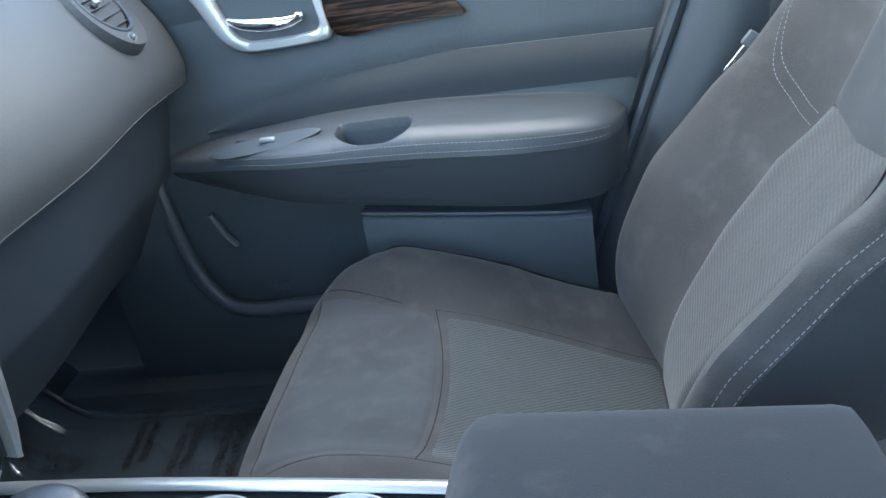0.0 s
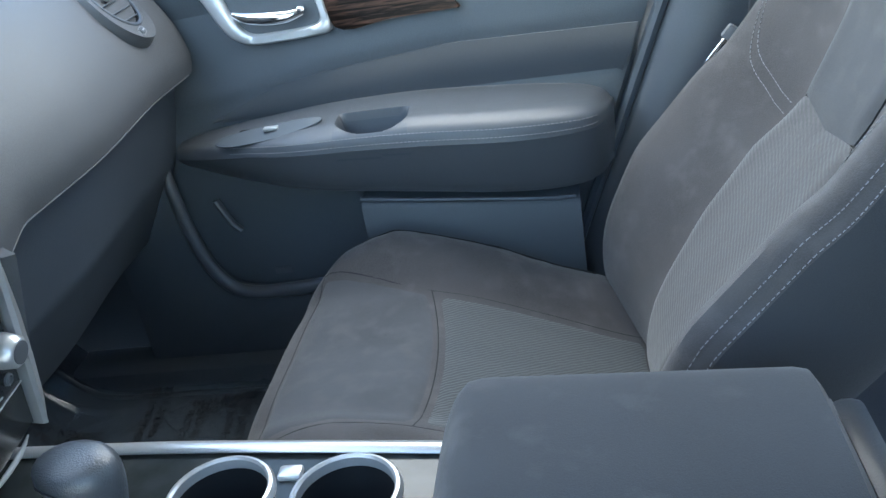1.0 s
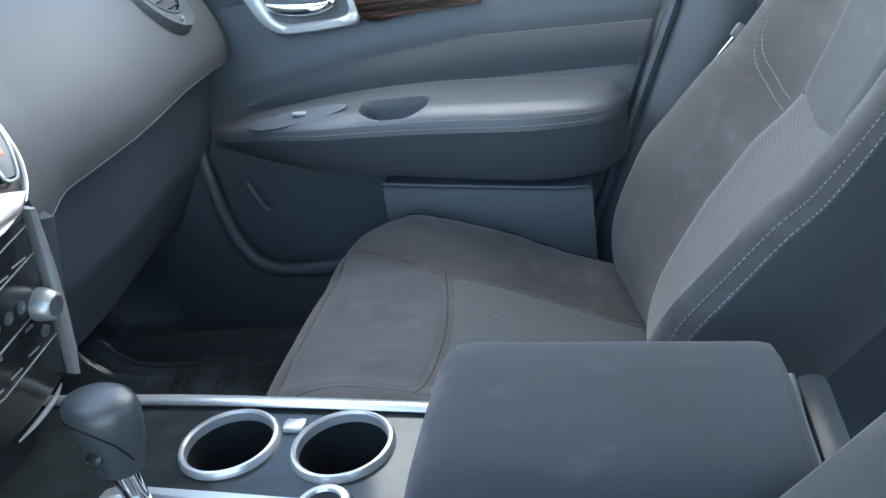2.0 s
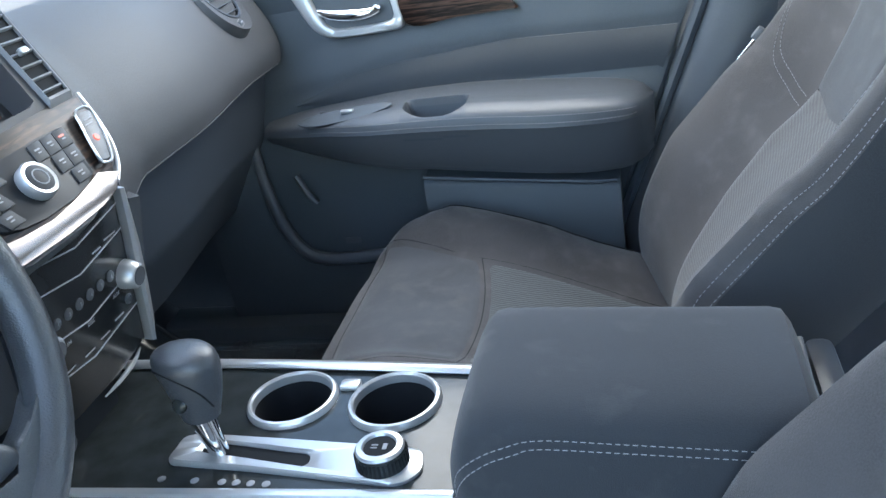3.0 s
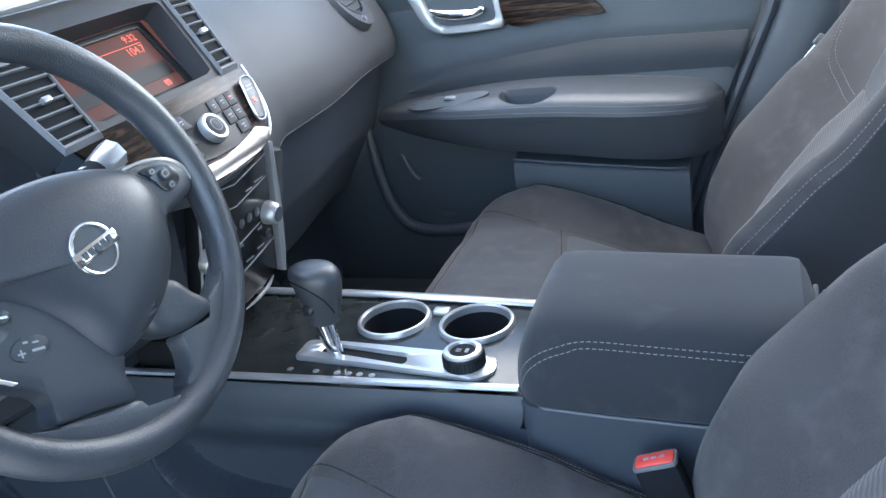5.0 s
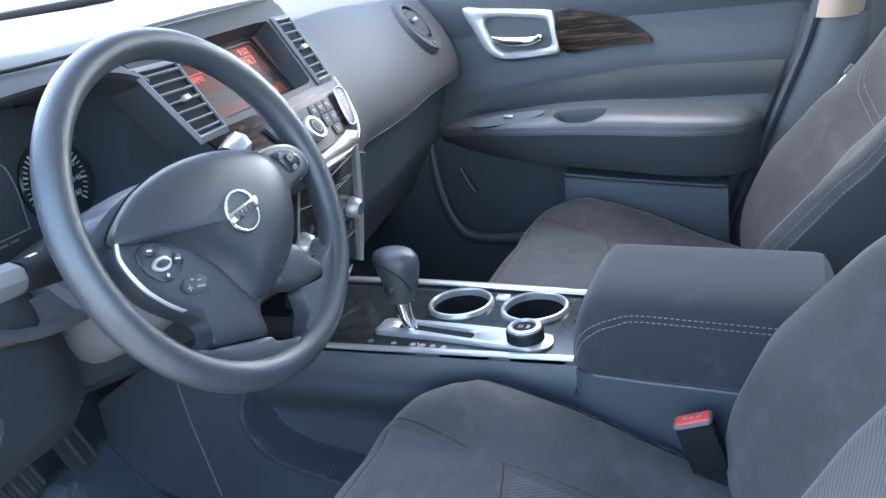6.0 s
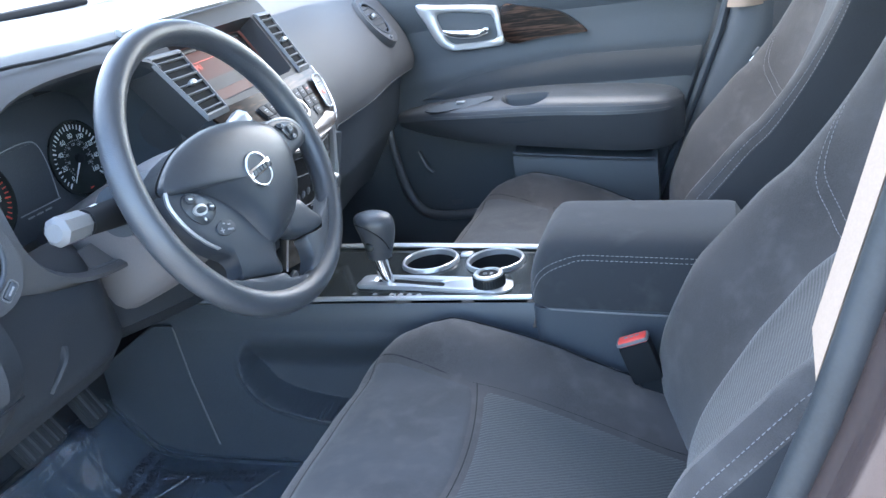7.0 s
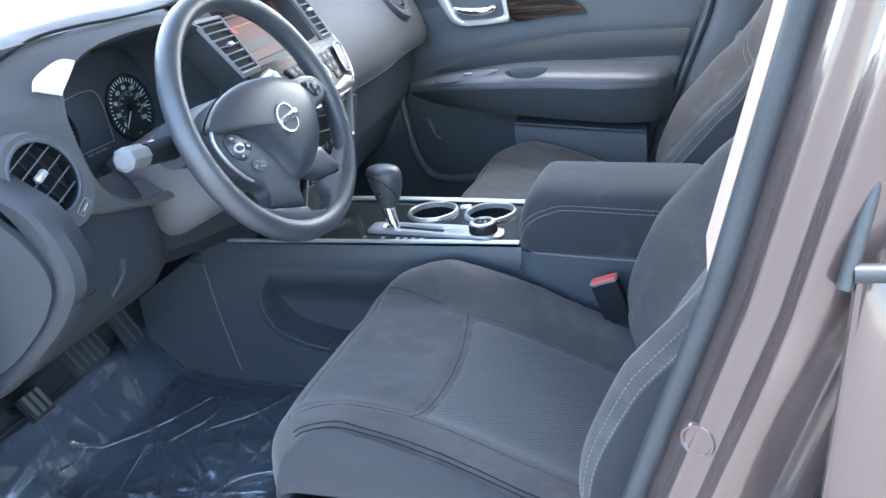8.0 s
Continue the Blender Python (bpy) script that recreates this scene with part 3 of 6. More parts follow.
# body: a long box, higher behind, with a recessed pocket on its flanks
rings = []
for x, w, zt in ((-0.80, 0.115, 0.70), (-0.66, 0.112, 0.79), (-0.60, 0.105, 0.81), (-0.53, 0.095, 0.818), (-0.52, 0.052, 0.820), (-0.30, 0.052, 0.820), (-0.29, 0.052, 0.735), (0.0, 0.052, 0.735), (0.012, 0.052, 0.735)):
    rings.append([(x, -w, FLOOR_Z), (x, -w, zt - 0.10), (x, -w + 0.002, zt - 0.05), (x, -w + 0.003, zt - 0.02), (x, -w + 0.004, zt - 0.004), (x, -w + 0.008, zt),
                  (x, 0.084, zt), (x, 0.092, zt - 0.004), (x, 0.100, zt - 0.05), (x, 0.103, zt - 0.10), (x, 0.108, FLOOR_Z)])
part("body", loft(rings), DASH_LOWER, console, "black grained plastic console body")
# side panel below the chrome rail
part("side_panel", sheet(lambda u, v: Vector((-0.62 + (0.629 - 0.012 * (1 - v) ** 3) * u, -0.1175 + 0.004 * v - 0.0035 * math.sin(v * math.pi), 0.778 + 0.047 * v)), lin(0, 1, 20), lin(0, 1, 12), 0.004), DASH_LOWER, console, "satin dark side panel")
POCKET = spline([(0.02, 0.588, 0), (-0.2, 0.593, 0), (-0.34, 0.607, 0), (-0.43, 0.624, 0), (-0.480, 0.645, 0), (-0.504, 0.68, 0), (-0.509, 0.712, 0), (-0.497, 0.745, 0), (-0.475, 0.785, 0)], 14)
PK = np.array([(p.x, p.y) for p in POCKET])


def flank_y(x, z):
    """The near flank of the console, with its scooped pocket."""
    d = float(np.hypot(PK[:, 0] - x, PK[:, 1] - z).min())
    inside = x > np.interp(z, PK[:, 1], PK[:, 0]) and z > 0.588
    d = d if inside else -d
    k = max(0.0, min(1.0, d / 0.008))
    k = k * k * (3 - 2 * k)
    t = max(0.0, min(1.0, (z - 0.675) / 0.095))
    lip = math.exp(-((d + 0.004) / 0.006) ** 2)
    return -0.1165 - 0.005 * lip * (1 - t) + 0.058 * k * (1 - t * t * (3 - 2 * t))


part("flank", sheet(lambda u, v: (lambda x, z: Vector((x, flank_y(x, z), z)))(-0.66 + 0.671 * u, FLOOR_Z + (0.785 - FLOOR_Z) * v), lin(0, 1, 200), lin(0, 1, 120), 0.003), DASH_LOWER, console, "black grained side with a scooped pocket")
part("panel_joint", tube([(-0.622, -0.1175, 0.785), (-0.613, -0.1175, 0.68), (-0.592, -0.1175, 0.55)], 0.0016, 6), PLASTIC_GREY, console)
# gloss deck with holes for the cup holders
CUPS = [(-0.197, 0.036), (-0.083, 0.030)]
CUP_R = 0.043
deck_z = 0.829
bm = bmesh.new()
outer = [(-0.50, -0.100), (-0.40, -0.100), (-0.30, -0.100), (-0.2, -0.100), (-0.14, -0.100), (-0.083, -0.100), (0.014, -0.100), (0.014, 0.03), (0.012, 0.075), (-0.083, 0.085), (-0.14, 0.089), (-0.197, 0.094), (-0.30, 0.100), (-0.40, 0.105), (-0.50, 0.108)]
vo = [bm.verts.new((x, y, 0)) for x, y in outer]
es = [bm.edges.new((a, b)) for a, b in zip(vo, vo[1:] + vo[:1])]
for cx, cy in CUPS:
    vc = [bm.verts.new((cx + (CUP_R + 0.002) * math.cos(a), cy + (CUP_R + 0.002) * math.sin(a), 0)) for a in lin(0, 2 * math.pi, 41)[:-1]]
    es += [bm.edges.new((a, b)) for a, b in zip(vc, vc[1:] + vc[:1])]
bmesh.ops.triangle_fill(bm, edges=es, use_beauty=True)
bmesh.ops.delete(bm, geom=[f for f in bm.faces if any(math.hypot(f.calc_center_median().x - cx, f.calc_center_median().y - cy) < CUP_R for cx, cy in CUPS)], context="FACES_ONLY")
r = bmesh.ops.extrude_face_region(bm, geom=bm.faces[:])
bmesh.ops.translate(bm, vec=(0, 0, -0.006), verts=[v for v in r["geom"] if isinstance(v, bmesh.types.BMVert)])
bmesh.ops.translate(bm, vec=(0, 0, deck_z), verts=bm.verts)
part("deck", bm, PIANO, console, "gloss black console deck", smooth=False)
part("near_rail", tube(spline([(-0.56, -0.108, 0.829), (-0.3, -0.1075, 0.8305), (0.004, -0.107, 0.831)], 8), 0.0035, 8, r2=0.006, up=(0, 0, 1)), SILVER, console, "bright silver edge rail")
part("far_rail", tube(spline([(-0.52, 0.113, 0.832), (-0.30, 0.105, 0.833), (-0.15, 0.094, 0.833), (0.012, 0.080, 0.832)], 8), 0.004, 8, r2=0.008, up=(0, 0, 1)), SILVER, console, "bright silver edge rail")
for cx, cy in CUPS:
    cup = part("cup_holder", lathe([(CUP_R, 0.004), (CUP_R - 0.001, -0.01), (CUP_R - 0.004, -0.075), (0.03, -0.08), (0.001, -0.08), (0.001, -0.084), (0.034, -0.084), (CUP_R + 0.001, -0.075), (CUP_R + 0.003, 0.0)], 40, pose(cx, cy, deck_z), cap=False), BLACK, console, "deep black cup holder with chrome ring")
    part("ring", lathe([(CUP_R - 0.001, -0.004), (CUP_R - 0.0005, 0.005), (CUP_R + 0.0015, 0.007), (CUP_R + 0.004, 0.0065), (CUP_R + 0.006, 0.003), (CUP_R + 0.0065, -0.001)], 48, pose(cx, cy, deck_z), cap=False), SILVER, cup, "bright silver ring")
part("cup_bridge", box((0.022, 0.016, 0.008), (-0.139, 0.06, 0.831), 0.003), SILVER, console)
# gear gate
gate_outer = [(p.x, p.y) for p in spline([(-0.291, -0.064, 0), (-0.293, -0.045, 0), (-0.283, -0.026, 0), (-0.2, -0.031, 0), (-0.1, -0.041, 0), (-0.045, -0.046, 0), (-0.034, -0.060, 0), (-0.034, -0.080, 0), (-0.052, -0.094, 0), (-0.09, -0.091, 0), (-0.2, -0.076, 0), (-0.27, -0.069, 0)], 5, True)]
gate_inner = [(-0.262 + 0.118 * (p[0] + 0.293) / 0.259 * 1.0, -0.0525 + (p[1] + 0.059 - -0.000) * 0.42 - 0.004 * (p[0] + 0.2) / 0.1) for p in gate_outer]
part("gear_gate", ring_plate(gate_outer, gate_inner, 0.007, pose(0, 0, 0.8285), 0.12), SILVER, console, "satin silver gear gate surround")
part("gate_slot", slab(gate_inner, 0.002, pose(0, 0, 0.8292), 0), BLACK, console)
for k, x in enumerate((-0.288, -0.252, -0.223, -0.208, -0.193, -0.177)):
    part("position_mark", lathe([(0.0042, 0), (0.0042, 0.0006), (0.0036, 0.0009)], 16, pose(x, -0.0865 - 0.006 * (x + 0.29) / 0.11, deck_z)), MARK_DIM if k else PLASTIC_GREY, console, "small pale gear position mark")

# gear lever
lever = thing("gear_lever", "black leather gear lever with chrome neck", "gear lever", at=(0, 0, 0))
boot = [((-0.243 - 0.004 * k, -0.050, 0.834 + 0.016 * k), 0.013 - 0.0006 * k) for k in range(5)]
part("neck", tube([(-0.240, -0.052, 0.832), (-0.246, -0.050, 0.852), (-0.252, -0.047, 0.876), (-0.254, -0.046, 0.890)], lambda s: 0.010 + 0.006 * s, 16, r2=lambda s: 0.009 + 0.004 * s), CHROME, lever, "chrome neck")
kp = along([(-0.249, -0.049, 0.876), (-0.248, -0.048, 0.895), (-0.248, -0.046, 0.916), (-0.251, -0.045, 0.936), (-0.254, -0.044, 0.951)])
prof = [(0, 0.019, 0.016), (0.15, 0.022, 0.018), (0.4, 0.027, 0.0215), (0.65, 0.031, 0.025), (0.82, 0.032, 0.026), (0.93, 0.0275, 0.022), (0.985, 0.016, 0.013), (1.0, 0.003, 0.003)]
rings = []
for s, ra, rb in prof:
    c = kp(s)
    lean = -0.04 * s
    rings.append([c + Vector((ra * math.cos(a), rb * math.sin(a), ra * math.cos(a) * lean)) for a in lin(0, 2 * math.pi, 29)[:-1]])
dense = []
for j in range(28):
    dense.append(spline([r[j] for r in rings], 4))
part("knob", loft([[d[i] for d in dense] for i in range(len(dense[0]))]), LEATHER, lever, "black grained knob")
part("release_button", lathe([(0.0075, 0), (0.0075, 0.002), (0.006, 0.0035), (0.0005, 0.004)], 20, frame_at((-0.256, -0.0665, 0.900), (1, 0, 0.2), (0.05, 0.3, 1)) @ pose(0, 0, 0)), PIANO, lever, "gloss black release button")
seam_l = [c + Vector((0.0, 0, 0.0006)) for c in spline([(-0.2845, -0.050, 0.930), (-0.273, -0.0645, 0.936), (-0.253, -0.0710, 0.931), (-0.233, -0.067, 0.913), (-0.226, -0.060, 0.893)], 6)]
part("seam", tube(seam_l, 0.0009, 6), BLACK, lever)

# drive mode dial
dial = thing("drive_mode_dial", "silver rimmed black rotary dial on the console", "dial", at=(-0.069, -0.068, 0.8335))
part("skirt", lathe([(0.0245, 0), (0.0245, 0.003), (0.0235, 0.016), (0.0228, 0.018)], 40), PIANO, dial, "black ribbed skirt")
for k in range(36):
    a = 2 * math.pi * k / 36
    part("rib", box((0.0014, 0.0022, 0.013), (0.0243 * math.cos(a), 0.0243 * math.sin(a), 0.0085), 0, m=pose(0, 0, 0, 0, 0, math.degrees(a))), BLACK, dial)
part("rim", lathe([(0.0228, 0.0165), (0.0232, 0.0185), (0.0215, 0.0205), (0.0165, 0.0212), (0.0150, 0.0185)], 40, cap=False), SILVER, dial, "silver rim")
part("face", lathe([(0.0155, 0.0165), (0.0155, 0.0188), (0.001, 0.0188)], 32), BLACK, dial, "black dial face")
for x, y, w, h in ((-0.005, 0.002, 0.006, 0.0012), (-0.005, -0.002, 0.006, 0.0012), (0.005, 0.0, 0.004, 0.008)):
    part("mark", box((w, h, 0.0006), (x, y, 0.0191), 0), MARK_DIM, dial)

# armrest box and lid
box_ = thing("armrest_console", "charcoal suede centre armrest with white double stitching, stained", "armrest")
rings = []
for z, y0, y1, x0, x1 in ((FLOOR_Z, -0.124, 0.112, 0.010, 0.40), (0.70, -0.124, 0.110, 0.008, 0.36), (0.78, -0.127, 0.104, 0.006, 0.325), (0.822, -0.128, 0.085, 0.006, 0.318)):
    rings.append([(x0 + (x1 - x0) * (0.5 + px), y0 + (y1 - y0) * (0.5 + py), z) for px, py in rounded(1, 1, 0.08, 5)])
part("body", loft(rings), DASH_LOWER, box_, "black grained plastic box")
part("latch_strip", tube([(0.020, -0.122, 0.827), (0.035, -0.129, 0.822), (0.10, -0.130, 0.817), (0.20, -0.1305, 0.811), (0.29, -0.129, 0.806)], 0.0016, 8), PLASTIC_GREY, box_, "pale joint strip")
part("hinge_cover", box((0.028, 0.17, 0.035), (0.327, -0.004, 0.845), 0.010), PLASTIC_SOFT, box_, "grey hinge cover")
part("hinge_edge", tube([(0.310, -0.07, 0.862), (0.306, 0.0, 0.872), (0.308, 0.06, 0.872)], 0.003, 8), PLASTIC_GREY, box_, "bright hinge edge")
LID_P = [(-0.5, 0.0), (-0.505, 0.35), (-0.47, 0.72), (-0.40, 0.90), (-0.25, 0.985), (0, 1.0), (0.25, 0.985), (0.40, 0.93), (0.475, 0.75), (0.5, 0.35), (0.5, 0.0)]


def lid_section(x):
    """Outline of the lid across, at x; rounded at both ends."""
    k = (x - 0.004) / (0.304 - 0.004)
    e = 1 - max(0, (0.14 - k) / 0.14) ** 2.6 * 0.55 - max(0, (k - 0.94) / 0.06) ** 2 * 0.35
    top = 0.824 + (0.104 - 0.010 * k) * e
    low = 0.826 - 0.012 * k
    w = 0.208 - 0.05 * max(0, (0.10 - k) / 0.10) ** 2 - 0.03 * max(0, (k - 0.93) / 0.07) ** 2
    c = -0.026 - 0.004 * k
    pts = spline([(c + w * a, low + (top - low) * b, 0) for a, b in LID_P], 4)
    return [(x, p.x, p.y) for p in pts]


lid = part("lid", loft([lid_section(x) for x in [0.004, 0.0055, 0.009, 0.015, 0.022, 0.032, 0.045] + lin(0.06, 0.28, 14) + [0.29, 0.297, 0.301, 0.304]]), SUEDE_DARK, box_, "charcoal suede lid, stained")
for k in range(2):
    up = along([(0.0075, 0, 0.838 - 0.004 * k), (0.0105 + 0.004 * k, 0, 0.856 - 0.003 * k), (0.020 + 0.006 * k, 0, 0.874 - 0.003 * k), (0.034 + 0.009 * k, 0, 0.8870 - 0.004 * k), (0.055 + 0.010 * k, 0, 0.8955 - 0.005 * k), (0.085, 0, 0.9015 - 0.0065 * k), (0.15, 0, 0.8985 - 0.0065 * k), (0.29, 0, 0.8905 - 0.0065 * k)])

    def on_lid(q, up=up):
        p = up(q)
        side_ = [c for c in lid_section(p.x) if c[1] < -0.03]
        side_.sort(key=lambda c: c[2])
        y = interp(p.z, [c[2] for c in side_], [c[1] for c in side_])
        return Vector((p.x, y - 0.0008, p.z + 0.0004))
    part("stitching", stitches(on_lid, up.length, 0.0065), THREAD, lid, "white stitching")
part("latch", box((0.010, 0.05, 0.022), (0.003, -0.02, 0.842), 0.004), PLASTIC, lid, "black lid latch")


# ---- dashboard ----
dash = thing("dashboard", "grey moulded dashboard with sunlit soft top", "dashboard")
PAD = [(-0.3935, 1.038), (-0.3900, 1.050), (-0.3885, 1.068), (-0.400, 1.11), (-0.425, 1.155), (-0.462, 1.203), (-0.515, 1.243), (-0.60, 1.268), (-0.75, 1.285), (-0.95, 1.29), (-1.22, 1.28)]
pad_f = along([(x, 0, z) for x, z in PAD])


def pad_point(y, s):
    p = pad_f(s)
    k = max(0.0, min(1.0, (y - 0.33) / 0.30))
    k = k * k * (3 - 2 * k)
    j = max(0.0, (0.20 - y) / 0.10)
    return Vector((p.x - 0.028 * k + (0.022 * j if s < 0.25 else 0), y, p.z - 0.02 * j * max(0, 0.1 - s) * 10))



part("passenger_pad", sheet(lambda u, v: pad_point(0.115 + 0.615 * u, v), lin(0, 1, 40), lin(0, 1, 70), 0.012), DASH_PAD, dash, "grey soft dash pad above the glovebox")
# Pale tube along the joint paints the highlight on the pad's lower edge.
part("pad_seam", tube([pad_point(0.13 + 0.59 * q, 0.0) + Vector((-0.002, 0, -0.0025)) for q in lin(0, 1, 40)], 0.0010, 6), PLASTIC_GREY, dash, "joint under the dash pad, edge highlight painted pale")
GLOVE_V = [0, 0.08, 0.5, 0.8, 1]


def glove_point(u, v):
    y = 0.122 + 0.61 * u
    p = pad_point(max(y, 0.20), 0)
    p.y = y
    return Vector((p.x + interp(v, GLOVE_V, [-0.003, -0.034, -0.066, -0.14, -0.40]), p.y, p.z + interp(v, GLOVE_V, [-0.003, -0.014, -0.138, -0.258, -0.298])))


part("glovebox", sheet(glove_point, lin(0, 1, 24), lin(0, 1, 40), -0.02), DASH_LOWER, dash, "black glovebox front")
part("stack_leg", sheet(lambda u, v: Vector((-0.358 - 0.044 * v - 0.03 * u, 0.106 + 0.022 * u, 1.045 - 0.175 * v)), lin(0, 1, 6), lin(0, 1, 16), 0.012), DASH_PAD, dash, "grey leg beside the radio")
GROOVES = [[(-0.95, 0.05, 1.2895), (-0.80, -0.15, 1.2885), (-0.72, -0.32, 1.2875)], [(-0.905, 0.062, 1.2905), (-0.78, 0.077, 1.2893), (-0.64, 0.05, 1.2862)], [(-0.53, 0.125, 1.2825), (-0.512, 0.0, 1.281), (-0.508, -0.15, 1.2805), (-0.50, -0.24, 1.2795)]]
# top over the centre and the driver side
part("top_pad", sheet(lambda u, v: Vector((interp(v, [0, 0.06, 0.2, 0.5, 1], [-0.485, -0.50, -0.60, -0.85, -1.22]) + 0.05 * max(0, -0.2 - (0.13 - 0.86 * u)) * 1.0, 0.13 - 0.86 * u, interp(v, [0, 0.06, 0.2, 0.5, 1], [1.268, 1.276, 1.282, 1.29, 1.28]))), lin(0, 1, 40), lin(0, 1, 30), 0.012), DASH_PAD, dash, "pale sunlit soft dash top")
GROOVES.append([(-0.470, -0.715, 1.225), (-0.4635, -0.66, 1.2500), (-0.4625, -0.60, 1.2685), (-0.4640, -0.54, 1.2815), (-0.4620, -0.46, 1.2825), (-0.4600, -0.38, 1.2790), (-0.4600, -0.24, 1.2775)])
for line in GROOVES:
    part("top_groove", tube(spline(line, 8), 0.0022, 6), BLACK, dash, "thin dark joint in the dash top")
part("cowl_strip", box((0.05, 1.30, 0.02), (-1.235, 0, 1.292), 0.006), BLACK, dash, "black strip below the windscreen")

# instrument fascia with its hooded opening
NF = 64


def fascia_ring(hw, up, down, x, cy=-0.380, cz=1.142, lean=0.0, power=3.0):
    out = []
    for i in range(NF):
        a = 2 * math.pi * i / NF
        c, s = math.cos(a), math.sin(a)
        r = (abs(c) ** power + abs(s) ** power) ** (-1 / power)
        z = r * s * (up if s > 0 else down)
        out.append((x - lean * z, cy + hw * r * c, cz + z))
    return out


def outer_ring(x, grow=0.0, lean=0.25):
    out = []
    for i in range(NF):
        a = 2 * math.pi * i / NF
        c, s = math.cos(a), math.sin(a)
        r = (abs(c) ** 6 + abs(s) ** 6) ** (-1 / 6)
        y = -0.465 + (0.262 + grow) * r * c
        z = r * s * (0.140 + grow if s > 0 else 0.085 + grow)
        out.append((x - lean * max(0, z) - 0.10 * max(0, -0.62 - y), y, 1.142 + z + 0.012 * math.sin((y + 0.7) * 6) * (s > 0)))
    return out


part("driver_fascia", loft([outer_ring(-0.66), outer_ring(-0.475), outer_ring(-0.45, -0.004), outer_ring(-0.438, -0.012), fascia_ring(0.194, 0.122, 0.105, -0.418, lean=0.22), fascia_ring(0.190, 0.118, 0.10, -0.416, lean=0.22), fascia_ring(0.184, 0.113, 0.095, -0.424, lean=0.22)], cap=False), DASH_PAD, dash, "grey instrument hood and driver fascia")
part("hood_recess", loft([fascia_ring(0.185, 0.114, 0.096, -0.422, lean=0.22), fascia_ring(0.180, 0.104, 0.09, -0.47, lean=0.1), fascia_ring(0.172, 0.090, 0.085, -0.58)], cap=False), PLASTIC, dash, "dark inside of the instrument hood")
# The panel's white sky reflection is painted with a pale material.
part("hood_patch", slab([(p.x, p.y) for p in spline([(-0.036, -0.002, 0), (-0.033, -0.005, 0), (-0.007, -0.020, 0), (-0.002, -0.019, 0), (0.037, 0.005, 0), (0.037, 0.010, 0), (0.017, 0.017, 0), (-0.023, 0.010, 0)], 4, True)], 0.003, frame_at((-0.432, -0.564, 1.235), (0.10, 0.97, 0.12), (-0.30, -0.10, 0.95)), 0.001), PALE, dash, "glossy hood panel, sky reflection painted as pale colour")

# instruments
cluster = thing("instrument_cluster", "instrument cluster with white-marked black round gauges", "instrument panel")
CL = frame_at((-0.572, -0.377, 1.128), (0, 1, 0), (-0.12, 0, 1))
# Navy grey instead of black: haze of the cover lens, painted in.
part("face", slab(rounded(0.345, 0.19, 0.03), 0.004, CL @ pose(0, 0, -0.006), 0.001), DASH_LOWER, cluster, "instrument face, lens haze painted as navy grey")
for cx, mat, lo, hi, n in ((0.104, MARK, 222, -42, 33), (-0.080, MARK, 222, -42, 33)):
    g = part("gauge", lathe([(0.052, 0), (0.054, 0.006), (0.051, 0.008), (0.0485, 0.003), (0.001, 0.002)], 48, CL @ pose(cx, 0, 0)), PIANO, cluster, "round black gauge with white ticks")
    for k in range(n):
        a = radians(lo + (hi - lo) * k / (n - 1))
        big = k % 4 == 0
        red = cx < 0 and k > 24
        part("tick", box((0.009 if big else 0.0065, 0.0022 if big else 0.0013, 0.0006), (0, 0, 0), 0, m=CL @ pose(cx, 0, 0.0034) @ pose(0.0445 * math.cos(a), 0.0445 * math.sin(a), 0, 0, 0, math.degrees(a))), MARK_RED if red else MARK, g)
    for k in range(9):
        a = radians(lo + (hi - lo) * k / 8)
        letters(str(k * 20) if cx > 0 else str(k), 0.0098, CL @ pose(cx + 0.0325 * math.cos(a), 0.0325 * math.sin(a), 0.0034), MARK, g, "numeral")
    if cx > 0:
        # inner scale in small figures
        for k in range(9):
            a = radians(lo + (hi - lo) * (k + 0.4) / 8.8)
            letters(str(k * 30), 0.0052, CL @ pose(cx + 0.0205 * math.cos(a), 0.0205 * math.sin(a), 0.0034), MARK_DIM, g, "numeral")
        for k in range(34):
            a = radians(lo + (hi - lo) * k / 33)
            part("tick", box((0.0022, 0.0008, 0.0005), (0, 0, 0), 0, m=CL @ pose(cx, 0, 0.0034) @ pose(0.0255 * math.cos(a), 0.0255 * math.sin(a), 0, 0, 0, math.degrees(a))), MARK_DIM, g)
        part("warning_mark", box((0.006, 0.0022, 0.0005), (0, 0, 0), 0, m=CL @ pose(cx + 0.004, -0.043, 0.0034)), MARK_RED, g, "small red mark")
    na = radians(228)
    part("needle", tube([CL @ Vector((cx, 0, 0.006)), CL @ Vector((cx + 0.038 * math.cos(na), 0.038 * math.sin(na), 0.006))], lambda s: 0.0014 - 0.0008 * s, 6), MARK, g, "white needle")
    part("needle_hub", lathe([(0.007, 0.003), (0.007, 0.008), (0.005, 0.010), (0.0005, 0.0105)], 20, CL @ pose(cx, 0, 0)), BLACK, g)
# Same lightened grey, standing for the lens haze over the display.
part("centre_display", slab(rounded(0.075, 0.075, 0.008), 0.001, CL @ pose(0.012, 0.005, -0.0015), 0), DASH_LOWER, cluster, "information display, lens haze painted into its grey")
part("display_line", box((0.075, 0.0014, 0.001), (0, 0, 0), 0, m=CL @ pose(0.010, -0.037, 0.0005)), MARK_DIM, cluster)
